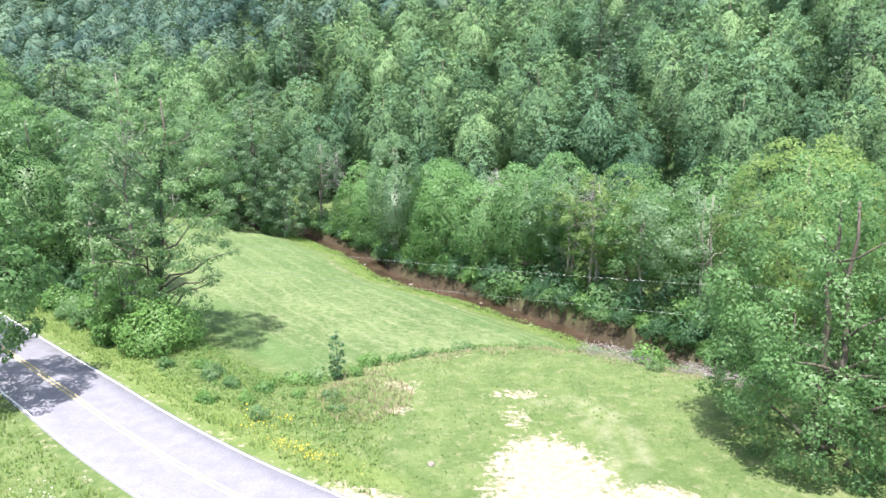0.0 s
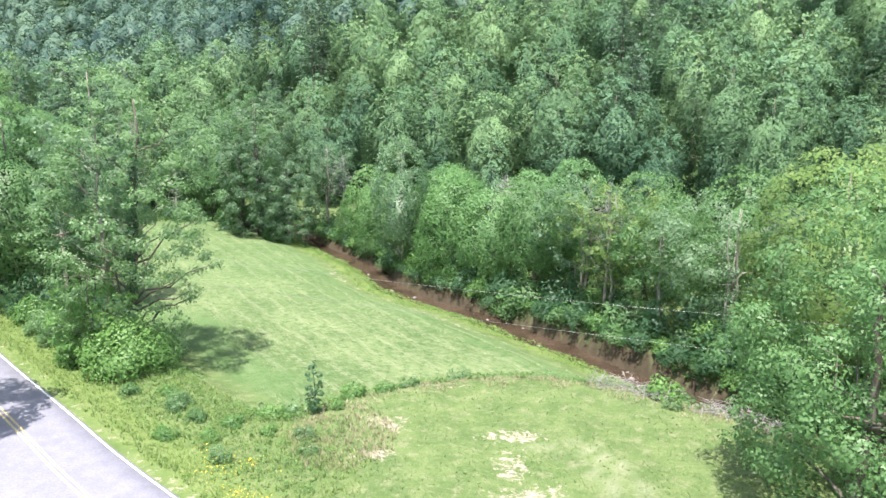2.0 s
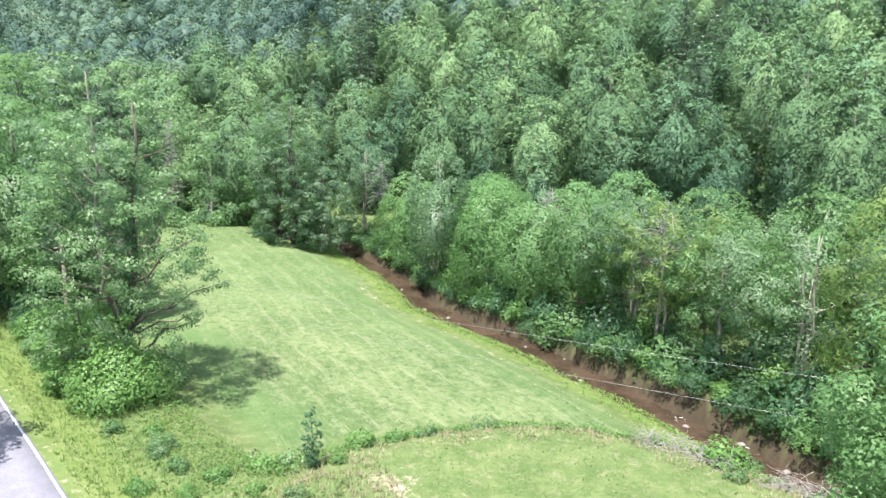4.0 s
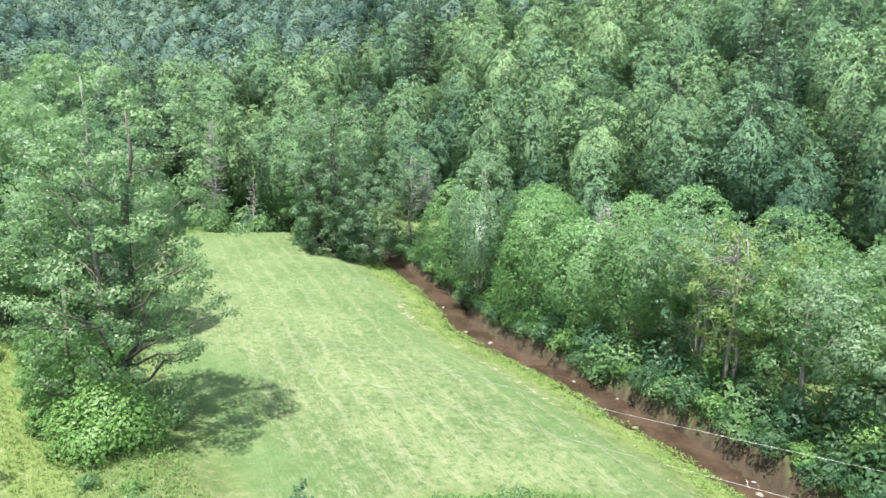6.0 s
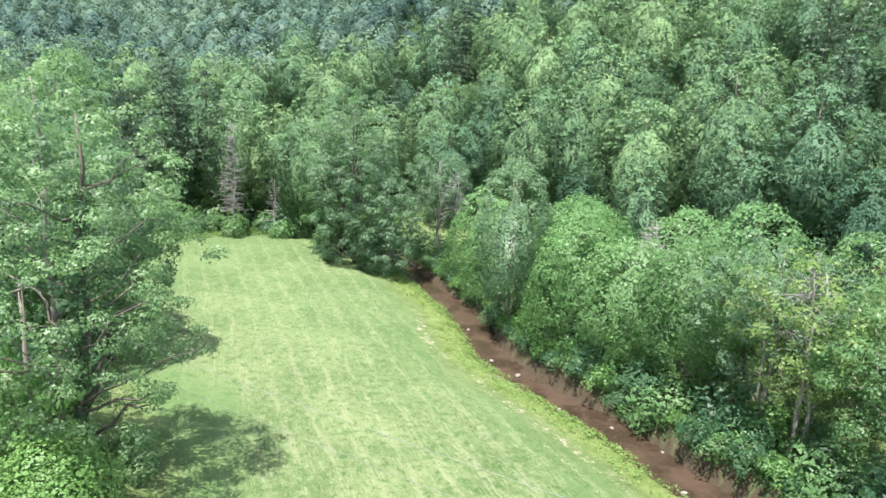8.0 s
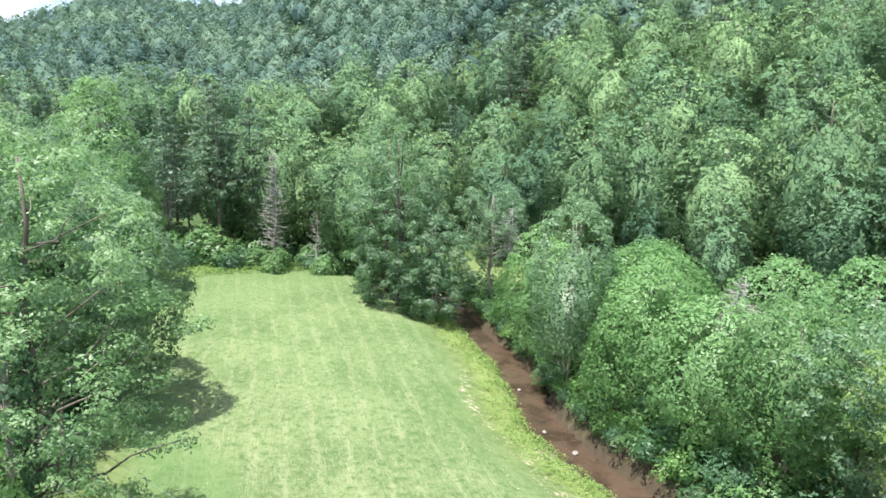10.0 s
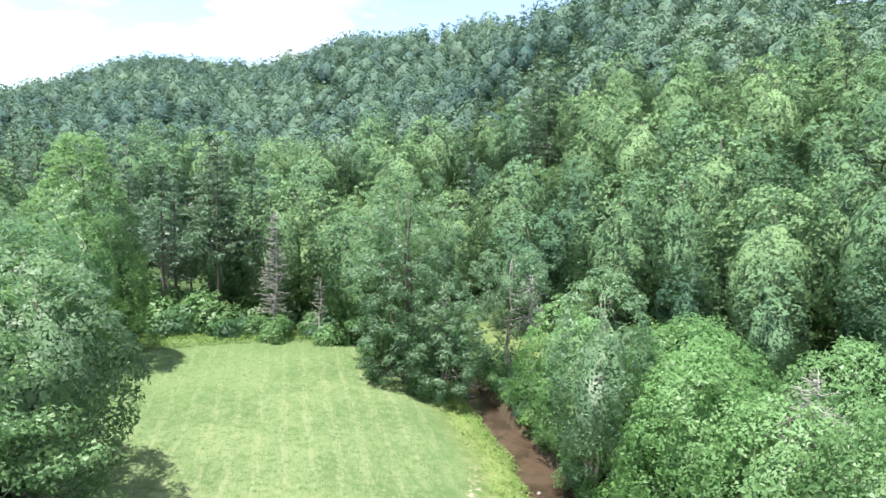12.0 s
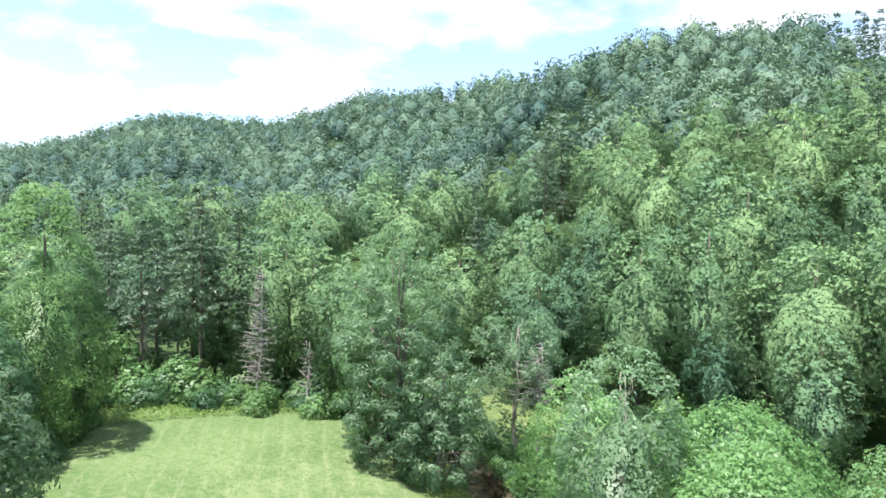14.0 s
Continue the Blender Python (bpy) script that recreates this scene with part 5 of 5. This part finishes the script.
# ---- dead wood, stones, pole and wires ----
def bare_tree(name, label, x, y, H, R, seed, twigs=70, base=0.25):
    rng = np.random.default_rng(seed)
    root = new(name)
    root.location = (x, y, ground_z(x, y) - 0.1)
    tagged(root, label, "dead tree")
    solid("trunk", tube(wander(rng, (0, 0, 0), (0.2, 0.1, H), 8, 0.008), 0.17 * np.linspace(1, 0.1, 8), 7), DEADWOOD, root)
    for k in range(14):
        parts = []
        for _ in range(max(1, twigs // 14)):
            u = base + (1 - base) * (k + rng.random()) / 14
            a = rng.uniform(0, 6.28)
            L = R * ((1.05 - u) ** 0.6 if base < 0.4 else math.sin(math.pi * min(0.98, 0.25 + 0.75 * (u - base) / (1 - base)))) * rng.uniform(0.5, 1.1)
            z = H * u
            tip = np.array([L * math.cos(a), L * math.sin(a), z + L * rng.uniform(-0.1, 0.35)])
            path = wander(rng, (0, 0, z), tip, 4, 0.05)
            parts.append(tube(path, 0.035 * np.linspace(1, 0.3, 4), 4))
            for q in range(3):
                p = path[1] + (path[3] - path[1]) * rng.random()
                parts.append(tube(wander(rng, p, p + rng.normal(size=3) * 0.22 * L + np.array([0, 0, 0.1]), 3, 0.03), 0.014 * np.linspace(1, 0.4, 3), 3))
        solid("branch", join(parts), DEADWOOD, root)
    return root


bare_tree("dead_tree", "grey dead conifer with bare twigs at the field end", -52.2, 107.0, 15.6, 2.8, 401, 168, 0.22)
bare_tree("dead_tree", "grey dead conifer with bare twigs at the field end", -70.0, 107.6, 11.0, 2.2, 402, 70, 0.3)
bare_tree("dead_tree", "bare pale snag beside the field end", -47.3, 109.0, 8.0, 2.4, 403, 28, 0.3)
bare_tree("dead_tree", "bare grey tree among the creekside trees", 12.3, 69.4, 12.2, 2.4, 404, 84, 0.5)
bare_tree("dead_tree", "bare grey tree among the creekside trees", 3.0, 80.2, 11.6, 2.2, 405, 70, 0.55)
bare_tree("dead_tree", "bare grey tree among the creekside trees", -20.8, 107.0, 11.5, 2.6, 406, 84, 0.5)


def brush_pile(x, y, length, turn, seed):
    rng = np.random.default_rng(seed)
    root = new("brush_pile")
    root.location = (x, y, ground_z(x, y))
    root.rotation_euler = (0, 0, radians(turn))
    tagged(root, "heap of weathered grey sticks and branches", "brush pile", "brush piles on the bank")
    for k in range(105):
        c = np.array([rng.uniform(-0.5, 0.5) * length, rng.normal(0, 0.55), rng.uniform(0.03, 0.45)])
        d = np.array([rng.normal(0, 1), rng.normal(0, 0.8), rng.normal(0, 0.25)])
        d = d / np.linalg.norm(d) * rng.uniform(0.35, 0.95)
        solid("stick", tube(wander(rng, c - d, c + d, 4, 0.05), rng.uniform(0.007, 0.017) * np.linspace(1, 0.5, 4), 5), DEADWOOD, root)


brush_pile(9.8, 47.2, 2.6, -20, 411)
brush_pile(11.9, 45.9, 2.2, -35, 412)
brush_pile(15.6, 43.4, 2.6, -40, 413)
brush_pile(17.4, 42.2, 2.0, -40, 414)
STONE = simple_material("creek_stone", (0.14, 0.12, 0.105), (0.32, 0.29, 0.255), 5.0, 0.8, 0.03)


def stone(name, label, x, y, r, seed, z=None, category="stone"):
    rng = np.random.default_rng(seed)
    bm = bmesh.new()
    bmesh.ops.create_icosphere(bm, subdivisions=2, radius=1.0)
    for v in bm.verts:
        n = 1 + 0.35 * noise.noise(v.co * 1.4 + Vector((seed * 1.7, 0, 0)))
        v.co = Vector((v.co.x * n * r * 1.25, v.co.y * n * r * 0.85, v.co.z * n * r * 0.55))
    me = bpy.data.meshes.new(name)
    bm.to_mesh(me)
    bm.free()
    me.shade_smooth()
    me.materials.append(STONE)
    ob = new(name, me)
    ob.location = (x, y, (ground_z(x, y) if z is None else z) + r * 0.15)
    ob.rotation_euler = (0, 0, rng.uniform(0, 6.28))
    return tagged(ob, label, category, "stones of the creek" if category == "stone" else "")


for i, (x, y, r) in enumerate(((-1.0, 77.9, 0.45), (-0.1, 77.2, 0.5), (0.8, 76.6, 0.35), (-1.7, 72.5, 0.42), (-2.4, 73.3, 0.32), (1.6, 71.7, 0.25), (5.0, 69.4, 0.22), (-6.4, 78.3, 0.4), (-9.2, 80.6, 0.3),
                              (13.2, 58.2, 0.35), (14.4, 60.6, 0.3), (16.3, 56.2, 0.4), (17.8, 57.4, 0.45), (19.0, 54.2, 0.4), (18.2, 53.0, 0.35), (9.4, 65.6, 0.25), (6.3, 64.9, 0.3), (-13.2, 87.4, 0.3), (-19.0, 94.2, 0.3), (-25.8, 104.8, 0.4))):
    stone("creek_stone", "pale wet stone standing in the creek", x, y, r * 0.62, 500 + i, float(water_level(x, y)) + 0.04)
stone("boulder", "small grey boulder in the grass", -0.7, 31.0, 0.2, 540, category="rock")
fallen = new("fallen_log")
fallen.location = (-27.0, 105.0, 0.4)
tagged(fallen, "pale fallen log leaning over the creek", "log")
g_log = np.random.default_rng(550)
solid("log", tube(wander(g_log, (-1.6, 1.2, 0.75), (2.2, -0.9, -0.1), 6, 0.02), 0.16 * np.linspace(0.6, 1.1, 6), 8), BARK_PALE, fallen)
solid("branch", tube(wander(g_log, (-0.4, 0.6, 0.6), (0.3, 1.6, 1.1), 4, 0.05), 0.06 * np.linspace(1, 0.4, 4), 5), BARK_PALE, fallen)

POLEWOOD = bark_material("weathered_pole_wood", (0.12, 0.10, 0.08), (0.28, 0.25, 0.21), 9.0)
WIRE = simple_material("bare_wire", (0.20, 0.21, 0.21), (0.30, 0.31, 0.31), 3.0, 0.4, 0.001, 0.6)
pole = new("utility_pole")
pole.location = (-29.0, 53.0, ground_z(-29.0, 53.0))
tagged(pole, "weathered wooden utility pole standing in the brush", "pole")
solid("post", tube(np.array([(0, 0, -0.4), (0, 0, 3.0), (0.03, 0, 7.9)]), [0.15, 0.14, 0.10], 10), POLEWOOD, pole)
solid("crossarm", tube(np.array([(0.1, -0.8, 7.5), (0.1, 0.8, 7.5)]), [0.06, 0.06], 6), POLEWOOD, pole)
far_pole = new("utility_pole")
far_pole.location = (44.0, 34.5, ground_z(44.0, 34.5))
tagged(far_pole, "weathered wooden utility pole among the trees", "pole")
solid("post", tube(np.array([(0, 0, -0.4), (0, 0, 4.0), (0.03, 0, 11.0)]), [0.16, 0.14, 0.11], 10), POLEWOOD, far_pole)


def wire(a, b, sag):
    w = np.linspace(0, 1, 40)[:, None]
    P = np.array(a) + (np.array(b) - np.array(a)) * w
    P[:, 2] -= sag * 4 * (w * (1 - w))[:, 0]
    ob = solid("overhead_wire", tube(P, np.full(40, 0.007), 5), WIRE, None)
    return tagged(ob, "thin pale overhead wire spanning the field", "wire", "overhead wires")


wire((-28.95, 53.6, ground_z(-29.0, 53.0) + 5.0), (44.0, 34.5, ground_z(44.0, 34.5) + 7.6), 0.25)
wire((-28.95, 52.3, ground_z(-29.0, 53.0) + 7.5), (44.0, 34.5, ground_z(44.0, 34.5) + 10.8), 1.1)
